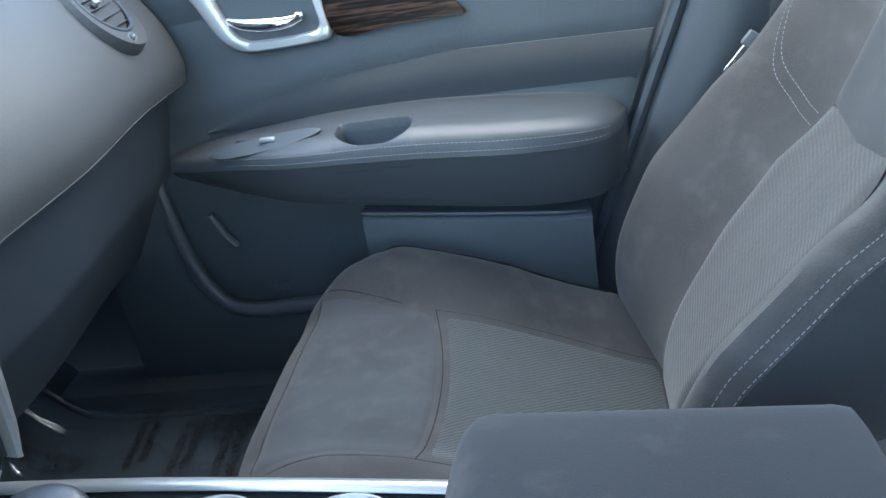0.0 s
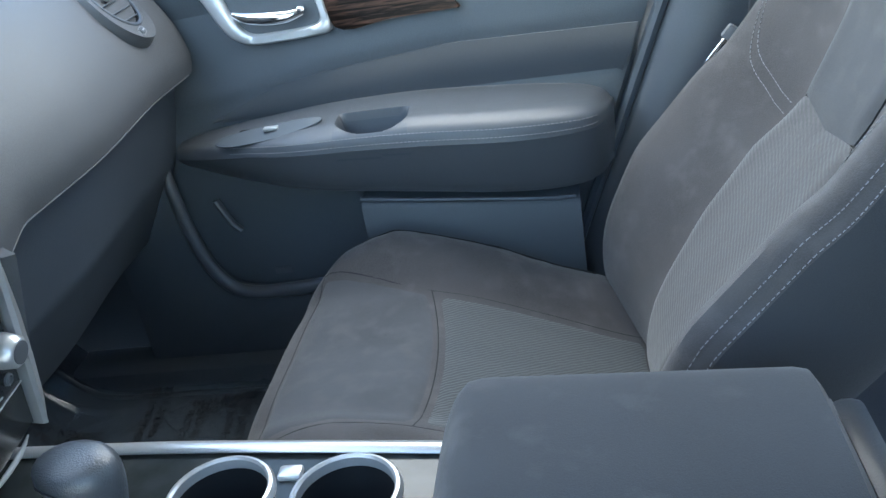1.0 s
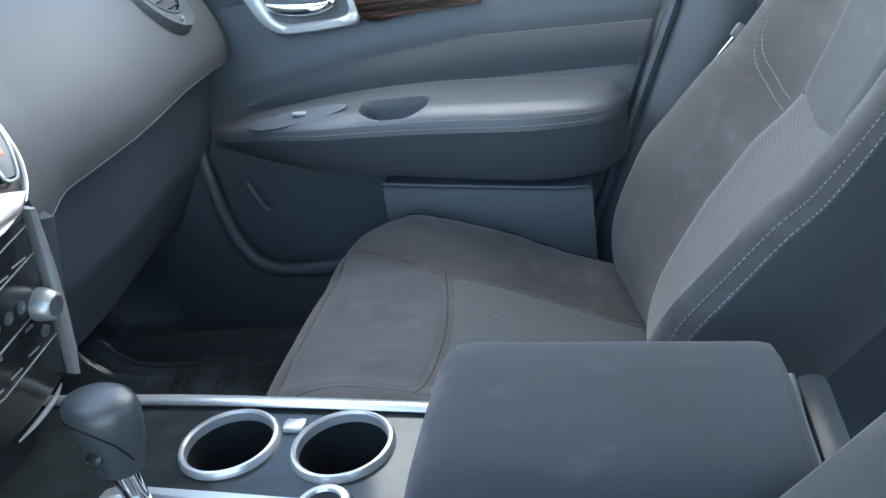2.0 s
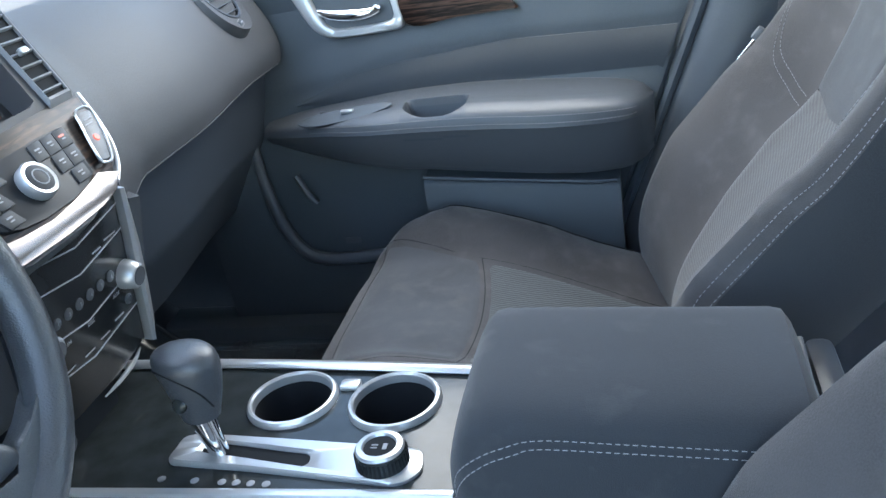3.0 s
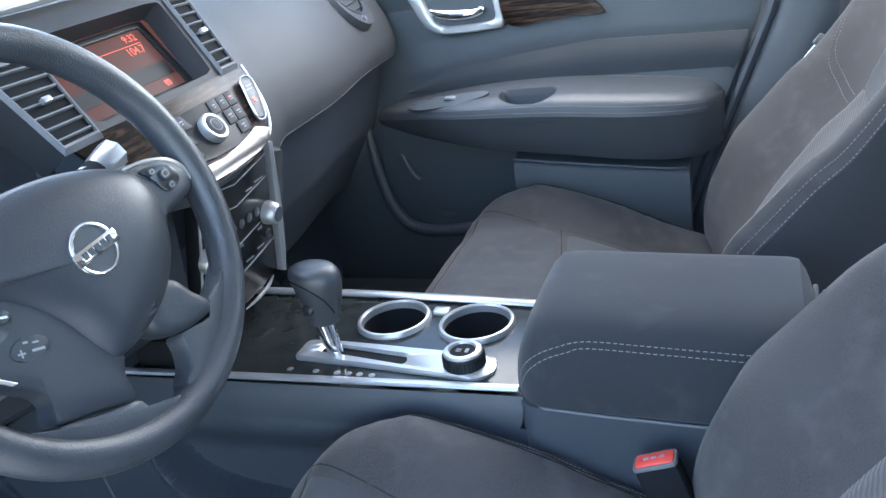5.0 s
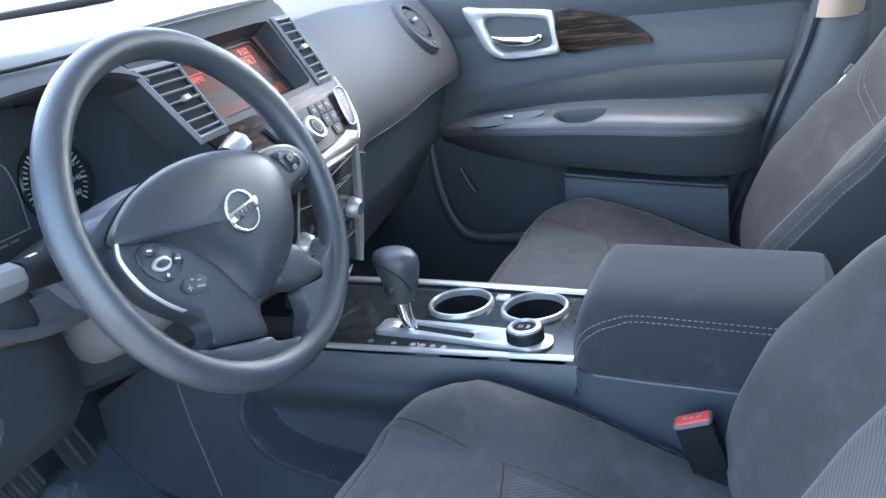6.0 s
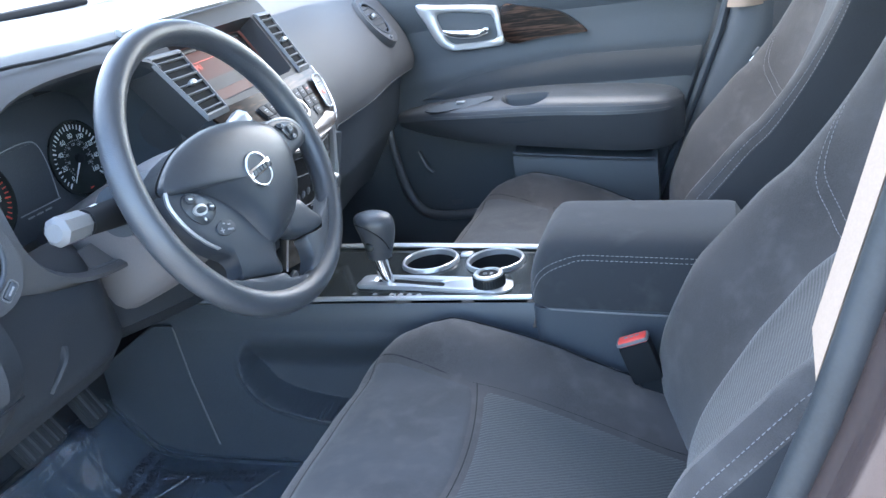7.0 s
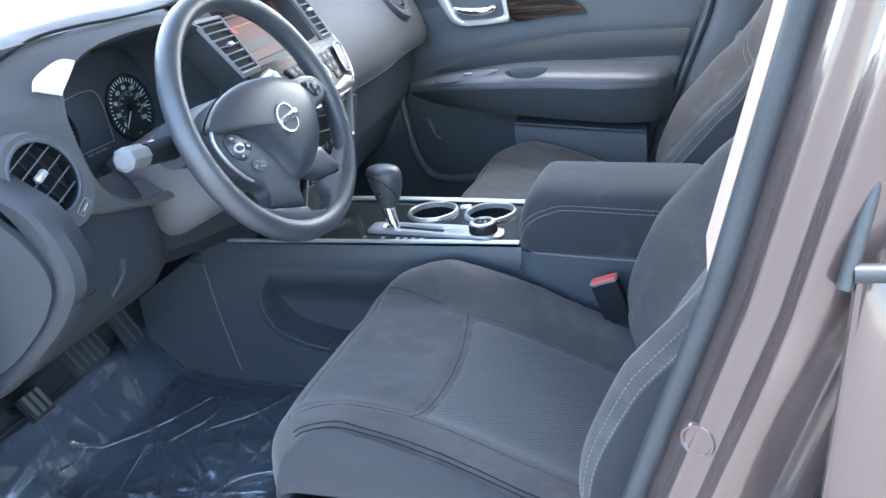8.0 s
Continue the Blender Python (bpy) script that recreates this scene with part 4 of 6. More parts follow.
part("display_edge", tube(spline([CL @ Vector(p) for p in ((-0.022, 0.045, 0.0), (0.020, 0.047, 0.0), (0.044, 0.040, 0.0), (0.050, 0.010, 0.0), (0.046, -0.036, 0.0))], 6), 0.0008, 6), MARK_DIM, cluster, "thin pale display edge")
for k in range(3):
    part("display_mark", box((0.012, 0.0022, 0.0006), (0, 0, 0), 0, m=CL @ pose(-0.012 + 0.016 * k, -0.043, 0.0006)), MARK_DIM, cluster)


# ---- air vents ----
def slat_vent(root, corners, m, slats, fins=False):
    """A vent in the frame m: four corners (left top, right top, right bottom, left bottom), with slats and a tab."""
    lt, rt, rb, lb = [Vector((*c, 0)) for c in corners]
    v = part("vent", slab([c[:2] for c in (lt, rt, rb, lb)], 0.002, m @ pose(0, 0, -0.001), 0), BLACK, root, "black air vent with grey slats")
    outer = [p for p in (lt, rt, rb, lb)]
    cen = (lt + rt + rb + lb) / 4
    rows = []
    for g, h in ((1.0, 0.0), (1.0, 0.0045), (1.06, 0.005), (1.18, 0.0)):
        rows.append([m @ Vector((*(cen + (p - cen) * g)[:2], h)) for p in outer])
    part("surround", loft(rows, cap=False), PLASTIC_GREY, v, "grey vent surround")
    for k in range(slats):
        t = (k + 0.5) / slats
        a, b = lt.lerp(lb, t), rt.lerp(rb, t)
        q = (b - a)
        ang = math.atan2(q.y, q.x)
        part("slat", box((q.length * 0.98, 0.0024, 0.0035), (0, 0, 0), 0.0006, m=m @ Matrix.Translation(((a + b) / 2) + Vector((0, 0, 0.0020))) @ pose(0, 0, 0, -20, 0, 0) @ Matrix.Rotation(ang, 4, "Z")), PLASTIC_GREY, v)
    c = (lt + rt + rb + lb) / 4
    part("tab", box((0.012, 0.007, 0.008), (0, 0, 0), 0.002, m=m @ Matrix.Translation(c + Vector((0, 0, 0.006)))), SILVER, v, "bright adjusting tab")
    return v


def round_vent(name, m, ring, hole, up, top, slide, tilt):
    """An oval vent: ring and hole are half sizes, up the hole's shift, top how far it stands proud, slide the place of its slider, tilt the turn of its slats."""
    root = part(name, ring_plate(oval(*ring, 48), oval(*hole, 48, 0, up), 0.030, m @ pose(0, 0, top - 0.030), 0.12), DASH_PAD, dash, "oval air vent in a grey ring")
    part("rim", ring_plate(oval(hole[0] + 0.004, hole[1] + 0.004, 48, 0, up), oval(hole[0] - 0.001, hole[1] - 0.001, 48, 0, up), 0.003, m @ pose(0, 0, top - 0.001)), DASH_LOWER, root, "dark inner rim")
    part("liner", ring_plate(oval(hole[0] + 0.0004, hole[1] + 0.0004, 40, 0, up), oval(hole[0] - 0.0015, hole[1] - 0.0015, 40, 0, up), 0.026, m @ pose(0, 0, top - 0.028)), BLACK, root, "black liner of the opening")
    part("throat", slab(oval(hole[0] + 0.0005, hole[1] + 0.0005, 40, 0, up), 0.002, m @ pose(0, 0, top - 0.027), 0), BLACK, root)
    count = 5
    for k in range(count):
        y = hole[1] * (-0.72 + 0.36 * k)
        w = 2 * hole[0] * math.sqrt(max(0.05, 1 - (y / hole[1]) ** 2)) - 0.002
        part("slat", box((w - 0.003, 0.0018, 0.009), (0, 0, 0), 0.0006, m=m @ pose(0, y + up, top - 0.006) @ pose(0, 0, 0, tilt, 0, 0)), PLASTIC, root)
    for k in range(3):
        x = hole[0] * (-0.45 + 0.45 * k)
        part("fin", box((0.0013, 2 * hole[1] * math.sqrt(1 - (x / hole[0]) ** 2) - 0.005, 0.004), (0, 0, 0), 0, m=m @ pose(x, up, top - 0.017)), END_PLASTIC, root)
    part("tab", box((0.018, 0.009, 0.010), (0, 0, 0), 0.003, m=m @ pose(-0.002, up + 0.006, top + 0.001)), SILVER, root, "bright adjusting tab")
    sl = part("slider", box((0.018, 0.008, 0.005), (0, 0, 0), 0.002, m=m @ pose(slide[0], slide[1], top + 0.0005, 0, 0, 10)), PLASTIC, root, "dark closing slider")
    part("slider_rim", ring_plate(rounded(0.023, 0.012, 0.004), rounded(0.019, 0.009, 0.003), 0.002, m @ pose(slide[0], slide[1], top - 0.001, 0, 0, 10)), PLASTIC_GREY, root)
    part("mark", box((0.010, 0.002, 0.0006), (0, 0, 0), 0, m=m @ pose(slide[0], slide[1], top + 0.0032, 0, 0, 10)), MARK_DIM, sl)
    return root


round_vent("side_vent", frame_at((-0.4600, 0.624, 1.160), (-0.12, 1, -0.02), (-0.60, -0.10, 0.8)), (0.064, 0.066), (0.047, 0.042), 0.006, 0.0095, (-0.014, -0.048), 14)
round_vent("side_vent", frame_at((-0.398, -0.659, 1.134), (0.16, 0.84, 0.50), (-0.20, -0.52, 0.80)), (0.050, 0.066), (0.038, 0.046), 0.008, 0.010, (0.006, -0.050), -22)

# ---- centre stack ----
stack = thing("centre_stack", "centre stack with display, climate panel and radio in silver trim", "centre stack")
U = frame_at((-0.36, 0, 1.12), (0, 1, 0), (-0.58, 0, 0.81))
L = frame_at((-0.36, 0, 1.06), (0, 1, 0), (0.19, 0, 1.0))
SX = -0.048          # the stack's middle


def mirrored(points):
    """Right half of an outline, from the top down, closed by its mirror image."""
    return points + [(2 * SX - a, b) for a, b in points[::-1]]


frame_o = mirrored([(0.060, 0.200), (0.134, 0.196), (0.140, 0.185), (0.136, 0.15), (0.128, 0.09), (0.119, 0.046), (0.060, 0.046)])
frame_i = mirrored([(0.050, 0.168), (0.076, 0.166), (0.078, 0.160), (0.074, 0.13), (0.068, 0.09), (0.062, 0.060), (0.050, 0.056)])
rows = [[U @ Vector((*q, h)) for q in o] for o, h in ((frame_o, -0.05), (frame_o, -0.002), ([(a * 0.995 + SX * 0.005, b) for a, b in frame_o], 0.0), (frame_i, 0.0015), (frame_i, -0.004), ([(SX + (a - SX) * 0.95, 0.114 + (b - 0.114) * 0.95) for a, b in frame_i], -0.030))]
part("upper_body", loft(rows, cap=False), BUTTON, stack, "dark grey display surround")
part("lower_body", slab(mirrored([(0.119, 0.052), (0.100, -0.006), (0.062, -0.046), (0.0, -0.062)]), 0.034, U @ pose(0, 0, -0.036), 0), PLASTIC, stack)
screen = part("display", slab([(SX + (a - SX) * 0.97, 0.114 + (b - 0.114) * 0.97) for a, b in frame_i], 0.002, U @ pose(0, 0, -0.030), 0), SCREEN, stack, "lit radio display with red digits")
part("display_frame", ring_plate(rounded(0.218, 0.104, 0.004, 3, SX, 0.112), rounded(0.190, 0.086, 0.003, 3, SX, 0.112), 0.003, U @ pose(0, 0, -0.0285)), SATIN_BLACK, screen, "black display edge")
part("display_band", slab([(SX + 0.092, 0.106), (SX + 0.092, 0.086), (SX - 0.092, 0.086), (SX - 0.092, 0.106)], 0.0005, U @ pose(0, 0, -0.0279), 0), SATIN_BLACK, screen)
for text, x, y, size in (("9:32", 0.020, 0.146, 0.014), ("104.7", 0.014, 0.129, 0.015), ("FM1", -0.105, 0.129, 0.014), ("80", 0.018, 0.077, 0.012)):
    letters(text, size, U @ pose(x, y, -0.0272), GLOW_RED, screen, "digits", "glowing red digits")
part("display_rule", box((0.16, 0.0008, 0.0005), (0, 0, 0), 0, m=U @ pose(SX, 0.1375, -0.0274)), GLOW_RED, screen)
part("top_strip", tube([U @ Vector(q) for q in ((0.140, 0.202, 0.0), (0.06, 0.205, 0.004), (SX, 0.206, 0.005), (2 * SX - 0.06, 0.205, 0.004), (2 * SX - 0.140, 0.202, 0.0))], 0.0055, 8), SILVER, stack, "silver top strip")
slat_vent(stack, [(0.090, 0.160), (0.127, 0.158), (0.108, 0.055), (0.075, 0.055)], U @ pose(0, 0, 0.002), 7)
slat_vent(stack, [(2 * SX - 0.137, 0.148), (2 * SX - 0.068, 0.145), (2 * SX - 0.076, 0.050), (2 * SX - 0.126, 0.050)], U @ pose(0, 0, 0.002), 7)
# wood band with the climate panel
band = mirrored([(SX + 0.002, 0.046), (0.118, 0.050), (0.100, -0.004), (0.062, -0.042), (0.0, -0.056)])
part("wood_band", slab(band, 0.004, U @ pose(0, 0, -0.002), 0.0012), WOOD, stack, "dark gloss wood band")
part("band_edge", tube(spline([U @ Vector((q[0], q[1], 0.0005)) for q in [(0.121, 0.048), (0.113, 0.018), (0.100, -0.011), (0.081, -0.033), (0.060, -0.047)]], 4), 0.0016, 8, r2=0.003), SILVER, stack, "bright silver edge of the wood band")
plate = [(0.068, -0.0415), (0.042, -0.0300), (0.026, -0.0345), (-0.010, -0.0400), (SX, -0.0430), (2 * SX + 0.010, -0.0400), (2 * SX - 0.026, -0.0345), (2 * SX - 0.042, -0.0300), (2 * SX - 0.068, -0.0415), (2 * SX - 0.045, -0.0545), (2 * SX - 0.013, -0.0590), (SX, -0.0610), (0.013, -0.0590), (0.045, -0.0545)]
part("silver_lip", slab(plate, 0.0035, U @ pose(0, 0, 0.0025), 0.0012), SILVER_DIM, stack, "silver plate under the climate panel")
CX = -0.030
half_panel = [(0.030, 0.026), (0.0525, 0.025), (0.0570, 0.021), (0.0415, -0.0245), (0.036, -0.0300), (0.020, -0.0345), (-0.008, -0.0385)]
climate = part("climate_panel", slab(half_panel + [(2 * CX - a, b) for a, b in half_panel[::-1]], 0.005, U @ pose(0, 0, 0.001), 0.0015), SATIN_BLACK, stack, "dark grey climate control panel")
part("knob_ring", lathe([(0.0185, 0), (0.0185, 0.008), (0.0170, 0.0105), (0.0138, 0.0100)], 40, U @ pose(CX, -0.008, 0.006), cap=False), SILVER, climate, "silver ring of the round knob")
part("knob", lathe([(0.0142, 0), (0.0142, 0.0095), (0.011, 0.0110), (0.0005, 0.0115)], 36, U @ pose(CX, -0.008, 0.006)), BUTTON, climate, "dark round knob")
part("knob_mark", ring_plate(oval(0.0085, 0.0085, 24), oval(0.0072, 0.0072, 24), 0.0006, U @ pose(CX, -0.008, 0.0172)), MARK_DIM, climate)
for sx in (1, -1):
    for k, (x, y, w, h) in enumerate(((0.0430, 0.0145, 0.0185, 0.0185), (0.0236, 0.0145, 0.0185, 0.0185), (0.0042, 0.0145, 0.0185, 0.0185), (0.0365, -0.0050, 0.0185, 0.0185), (0.0172, -0.0050, 0.0185, 0.0185), (0.0240, -0.0230, 0.0210, 0.0150))):
        px = x if sx > 0 else 2 * CX - x
        shear = Matrix(((1, 0.30 * sx, 0, 0), (0, 1, 0, 0), (0, 0, 1, 0), (0, 0, 0, 1)))
        b_ = part("button", box((w, h, 0.0024), (0, 0, 0), 0.0008, m=U @ pose(px, y, 0.0066) @ shear), BUTTON, climate, "flush dark grey button")
        part("symbol", box((0.0075, 0.0016, 0.0004), (0, 0, 0), 0, m=U @ pose(px, y + 0.002, 0.0081)), GLOW_RED if (sx, k) == (1, 0) else MARK_DIM, b_)
        part("symbol", box((0.0050, 0.0012, 0.0004), (0, 0, 0), 0, m=U @ pose(px, y - 0.0015, 0.0081)), MARK_DIM, b_)
badge = part("airbag_light", slab([(0.086, 0.028), (0.107, 0.025), (0.092, -0.004), (0.072, -0.026), (0.058, -0.024)], 0.004, U @ pose(0, 0, 0.0035), 0.001), PLASTIC_SOFT, stack, "grey warning light panel")
part("frame", tube(spline([U @ Vector((a, b, 0.0075)) for a, b in ((0.084, 0.028), (0.096, 0.031), (0.107, 0.027), (0.102, 0.010), (0.092, -0.006), (0.076, -0.025), (0.066, -0.029), (0.058, -0.024), (0.066, -0.004), (0.076, 0.014))], 5, True), 0.0015, 6, closed=True), SILVER, badge, "chrome frame")
for y in (0.018, 0.013):
    part("mark", box((0.013, 0.0015, 0.0005), (0, 0, 0), 0, m=U @ pose(0.092 - (0.018 - y), y, 0.0078)), MARK_DIM, badge)
part("lamp", lathe([(0.004, 0), (0.003, 0.001)], 16, U @ pose(0.080, -0.002, 0.0075)), GLOW_RED, badge, "glowing red warning lamp")
# radio, narrower than the panel above it
RX = 0.008
rad = [(0.088, 0.0), (0.105, -0.19), (0.05, -0.20), (2 * RX - 0.05, -0.20), (2 * RX - 0.105, -0.19), (2 * RX - 0.088, 0.0), (RX, -0.012)]
radio = part("radio", slab(rad, 0.02, L @ pose(0, 0, -0.02), 0.003), RADIO_BLACK, stack, "gloss black radio with white lettering")
for y0, tilt in ((-0.028, 0), (-0.058, 0), (-0.112, 0), (-0.155, 0)):
    part("joint", tube([L @ Vector((0.086 - y0 * 0.09, y0 + 0.016, 0.0002)), L @ Vector((RX, y0 + 0.003, 0.0002)), L @ Vector((2 * RX - 0.086 + y0 * 0.09, y0 + 0.016, 0.0002))], 0.0008, 6), MARK_DIM, radio)
for x, y in ((0.082, -0.094), (-0.070, -0.094)):
    k_ = part("volume_knob", lathe([(0.0165, 0), (0.0165, 0.004), (0.0145, 0.016), (0.012, 0.0185), (0.0005, 0.019)], 36, L @ pose(x, y, 0.0)), SILVER, radio, "satin silver knob")
    part("cap", lathe([(0.0105, 0.017), (0.0105, 0.0196), (0.0005, 0.0198)], 28, L @ pose(x, y, 0.0)), PLASTIC_SOFT, k_, "dark cap")
for k in range(6):
    x = 0.056 - 0.0195 * k
    b_ = part("preset_button", lathe([(0.0062, 0), (0.0062, 0.0012), (0.005, 0.0018), (0.0005, 0.002)], 20, L @ pose(x, -0.083, 0.0)), PLASTIC_SOFT, radio)
    letters(str(6 - k), 0.006, L @ pose(x, -0.083, 0.0024), MARK_DIM, b_, "numeral")
letters("AUX", 0.006, L @ pose(0.060, -0.108, 0.0012), MARK_DIM, radio)
letters("DISC", 0.006, L @ pose(0.010, -0.112, 0.0012), MARK_DIM, radio)
letters("AM·FM", 0.006, L @ pose(-0.035, -0.112, 0.0012), MARK_DIM, radio)
for x, y, w in ((0.066, -0.040, 0.022), (0.04, -0.044, 0.016), (0.060, -0.135, 0.018), (0.030, -0.140, 0.018), (0.0, -0.142, 0.018), (-0.035, -0.140, 0.018), (-0.06, -0.135, 0.016)):
    part("mark", box((w, 0.0018, 0.0004), (0, 0, 0), 0, m=L @ pose(x, y, 0.0008)), MARK_DIM, radio)
for x in (0.082,):
    part("socket", lathe([(0.006, 0), (0.006, 0.002), (0.0045, 0.003), (0.004, 0.0005)], 20, L @ pose(x, -0.125, 0.0)), PLASTIC_SOFT, radio)
for sx in (1, -1):
    part("side_strip", loft([[L @ Vector((RX + sx * (a - RX) + sx * w, b, h)) for w, h in ((0, 0.0), (0.0, 0.006), (0.003, 0.0095), (wd, 0.008), (wd + 0.002, 0.0), (wd, -0.02), (0, -0.02))] for a, b, wd in ((0.090, 0.004, 0.004), (0.094, -0.03, 0.008), (0.098, -0.07, 0.011), (0.102, -0.12, 0.012), (0.106, -0.165, 0.010), (0.109, -0.196, 0.004))]), SILVER, stack, "satin silver side strip") if sx > 0 else part("side_strip", tube([L @ Vector((2 * RX - 0.090, 0.004, 0.001)), L @ Vector((2 * RX - 0.098, -0.07, 0.003)), L @ Vector((2 * RX - 0.108, -0.19, 0.001))], 0.0016, 8), SILVER, stack, "thin silver edge of the radio")
part("lower_lip", tube(spline([L @ Vector((0.094, -0.198, -0.002)), L @ Vector((0.075, -0.204, 0.0)), L @ Vector((0.045, -0.208, 0.0)), L @ Vector((0.015, -0.210, -0.002))], 6), lambda q: 0.0028 * math.sin(math.pi * (0.1 + 0.8 * q)), 8), SILVER, stack, "silver lower lip")
part("lower_tray", box((0.10, 0.14, 0.05), (-0.46, -0.022, 0.84), 0.008), BLACK, stack)
for y in (0.02,):
    part("power_socket", lathe([(0.013, 0), (0.013, 0.004), (0.011, 0.006), (0.0005, 0.006)], 28, frame_at((-0.409, -0.055, 0.845), (0, 1, 0), (0.1, 0, 1))), PLASTIC_SOFT, stack, "black power socket cap")

# ---- lower dash on the driver side ----
part("knee_panel", sheet(lambda u, v: Vector((interp(v, [0, 0.12, 0.25, 0.65, 1], [-0.452, -0.428, -0.412, -0.420, -0.47]) - 0.05 * max(0, u - 0.85) / 0.15 * (1 - v), -0.725 + 0.268 * u, interp(v, [0, 0.12, 0.25, 0.65, 1], [1.082, 1.064, 1.03, 0.958, 0.915]))), lin(0, 1, 20), lin(0, 1, 30), 0.015), END_PLASTIC, dash, "dark grey knee panel")
part("knee_panel", sheet(lambda u, v: Vector((interp(v, [0, 0.6, 1], [-0.392, -0.402, -0.50]) - 0.085 * (1 - u) ** 2, -0.49 + 0.385 * u, interp(v, [0, 0.6, 1], [1.05, 0.93, 0.87]) + 0.05 * v * (1 - u))), lin(0, 1, 16), lin(0, 1, 16), 0.015), END_PLASTIC, dash, "dark grey knee panel")
cap = spline([(-0.455, 0, 1.20), (-0.39, 0, 1.150), (-0.348, 0, 1.122), (-0.326, 0, 1.084), (-0.3205, 0, 1.050), (-0.333, 0, 1.018), (-0.374, 0, 0.972), (-0.454, 0, 0.908), (-0.52, 0, 0.870), (-0.62, 0, 0.84)], 6)
rows = []
for dy, g in ((0.045, 0.010), (0.016, 0.0), (0.004, 0.006), (0.0, 0.016), (0.004, 0.030), (0.008, 0.05)):
    rows.append([(p.x - g, -0.735 + dy, p.z) for p in cap])
part("end_panel", loft(rows, closed=False), END_PLASTIC, dash, "dark grey dash end")
part("end_joint", tube([(-0.3325, -0.7345, 1.0185), (-0.3290, -0.724, 1.0200), (-0.3300, -0.700, 1.0215)], 0.0012, 6), BLACK, dash)
part("fuse_cover", slab([(p.x, p.y) for p in spline([(-0.44, 1.128, 0), (-0.395, 1.108, 0), (-0.366, 1.076, 0), (-0.356, 1.050, 0), (-0.364, 1.022, 0), (-0.400, 0.978, 0), (-0.477, 0.921, 0), (-0.58, 0.90, 0), (-0.60, 1.12, 0)], 6, True)], 0.010, frame_at((0, -0.726, 0), (1, 0, 0), (0, 0, 1)), 0.005), END_PLASTIC, dash, "dark dash end cover")
part("release_lever", tube(spline([(-0.408, -0.60, 0.960), (-0.401, -0.58, 0.982), (-0.403, -0.57, 1.0)], 6), 0.004, 8, r2=0.007), END_PLASTIC, dash, "dark bonnet release lever")


# ---- steering wheel and column ----
WT, WY = radians(21.4), -0.051
WC = (-0.259, -0.385, 1.135)
W = frame_at(WC, (-math.sin(WY), math.cos(WY), 0), (-math.sin(WT), 0, math.cos(WT)))
wheel = thing("steering_wheel", "black leather four-spoke steering wheel with control buttons", "steering wheel")
R_W = 0.1668
rim = [W @ Vector((R_W * math.cos(a), R_W * math.sin(a), 0.0)) for a in lin(0, 2 * math.pi, 97)[:-1]]
bm = bmesh.new()
rows = []
for i in range(96):
    a = 2 * math.pi * i / 96
    c, s = math.cos(a), math.sin(a)
    rows.append([W @ Vector(((R_W + 0.0150 * math.cos(b)) * c, (R_W + 0.0150 * math.cos(b)) * s, 0.0165 * math.sin(b))) for b in lin(0, 2 * math.pi, 21)[:-1]])
rows.append(rows[0])
bm = loft(rows, cap=False)
bmesh.ops.remove_doubles(bm, verts=bm.verts, dist=1e-6)
part("rim", bm, LEATHER, wheel, "grained black leather rim, shiny with wear")
# airbag cover: a domed shield with a long left wing
CC = (0.018, -0.026)
cover = spline([(-0.134, 0.016, 0), (-0.114, 0.0305, 0), (-0.082, 0.0440, 0), (-0.036, 0.0515, 0), (0.016, 0.0490, 0), (0.062, 0.0375, 0), (0.090, 0.0230, 0), (0.1015, 0.002, 0), (0.098, -0.024, 0), (0.082, -0.052, 0), (0.054, -0.0765, 0),
                (0.016, -0.0925, 0), (-0.020, -0.0975, 0), (-0.034, -0.082, 0), (-0.047, -0.0500, 0), (-0.068, -0.0235, 0), (-0.096, -0.003, 0), (-0.126, 0.0065, 0)], 5, True)
rows = []
for g, h in ((0.95, -0.040), (0.99, -0.010), (1.0, 0.004), (0.985, 0.010), (0.94, 0.0135), (0.87, 0.0180), (0.78, 0.0222), (0.62, 0.0258), (0.45, 0.0278), (0.25, 0.0290), (0.02, 0.0295)):
    rows.append([W @ Vector((CC[0] + (p.x - CC[0]) * g, CC[1] + (p.y - CC[1]) * g, h)) for p in cover])
part("airbag_cover", loft(rows), HUB, wheel, "satin black airbag cover with a domed middle")
part("cover_joint", tube([W @ Vector((p.x * 1.004, p.y * 1.004, 0.0015)) for p in cover], 0.0012, 6, closed=True), BLACK, wheel)
EM = W @ pose(-0.002, -0.0160, 0.0282, 0, 0, 5)
em = part("emblem", ring_plate(oval(0.0225, 0.0215, 40), oval(0.0190, 0.0180, 40), 0.003, EM), CHROME, wheel, "round chrome emblem with a bar")
part("emblem_ground", slab(oval(0.0205, 0.0195, 32), 0.0012, EM @ pose(0, 0, 0.0002), 0), PLASTIC, em, "dark ground of the emblem")
part("bar", box((0.048, 0.0115, 0.004), (0, 0, 0), 0.0018, m=EM @ pose(0, 0, 0.0030)), CHROME, em, "chrome bar")
for k in range(5):
    part("bar_mark", box((0.0045, 0.0060, 0.0006), (0, 0, 0), 0, m=EM @ pose(-0.014 + 0.007 * k, 0, 0.0057)), PLASTIC, em)
part("airbag_mark", ring_plate(oval(0.0055, 0.0055, 20), oval(0.0042, 0.0042, 20), 0.0008, W @ pose(0.022, -0.074, 0.0215, 14, 8, 0)), DASH_LOWER, wheel)
part("airbag_mark", box((0.012, 0.0022, 0.0006), (0, 0, 0), 0, m=W @ pose(0.020, -0.083, 0.0185, 14, 6, 0)), DASH_LOWER, wheel)
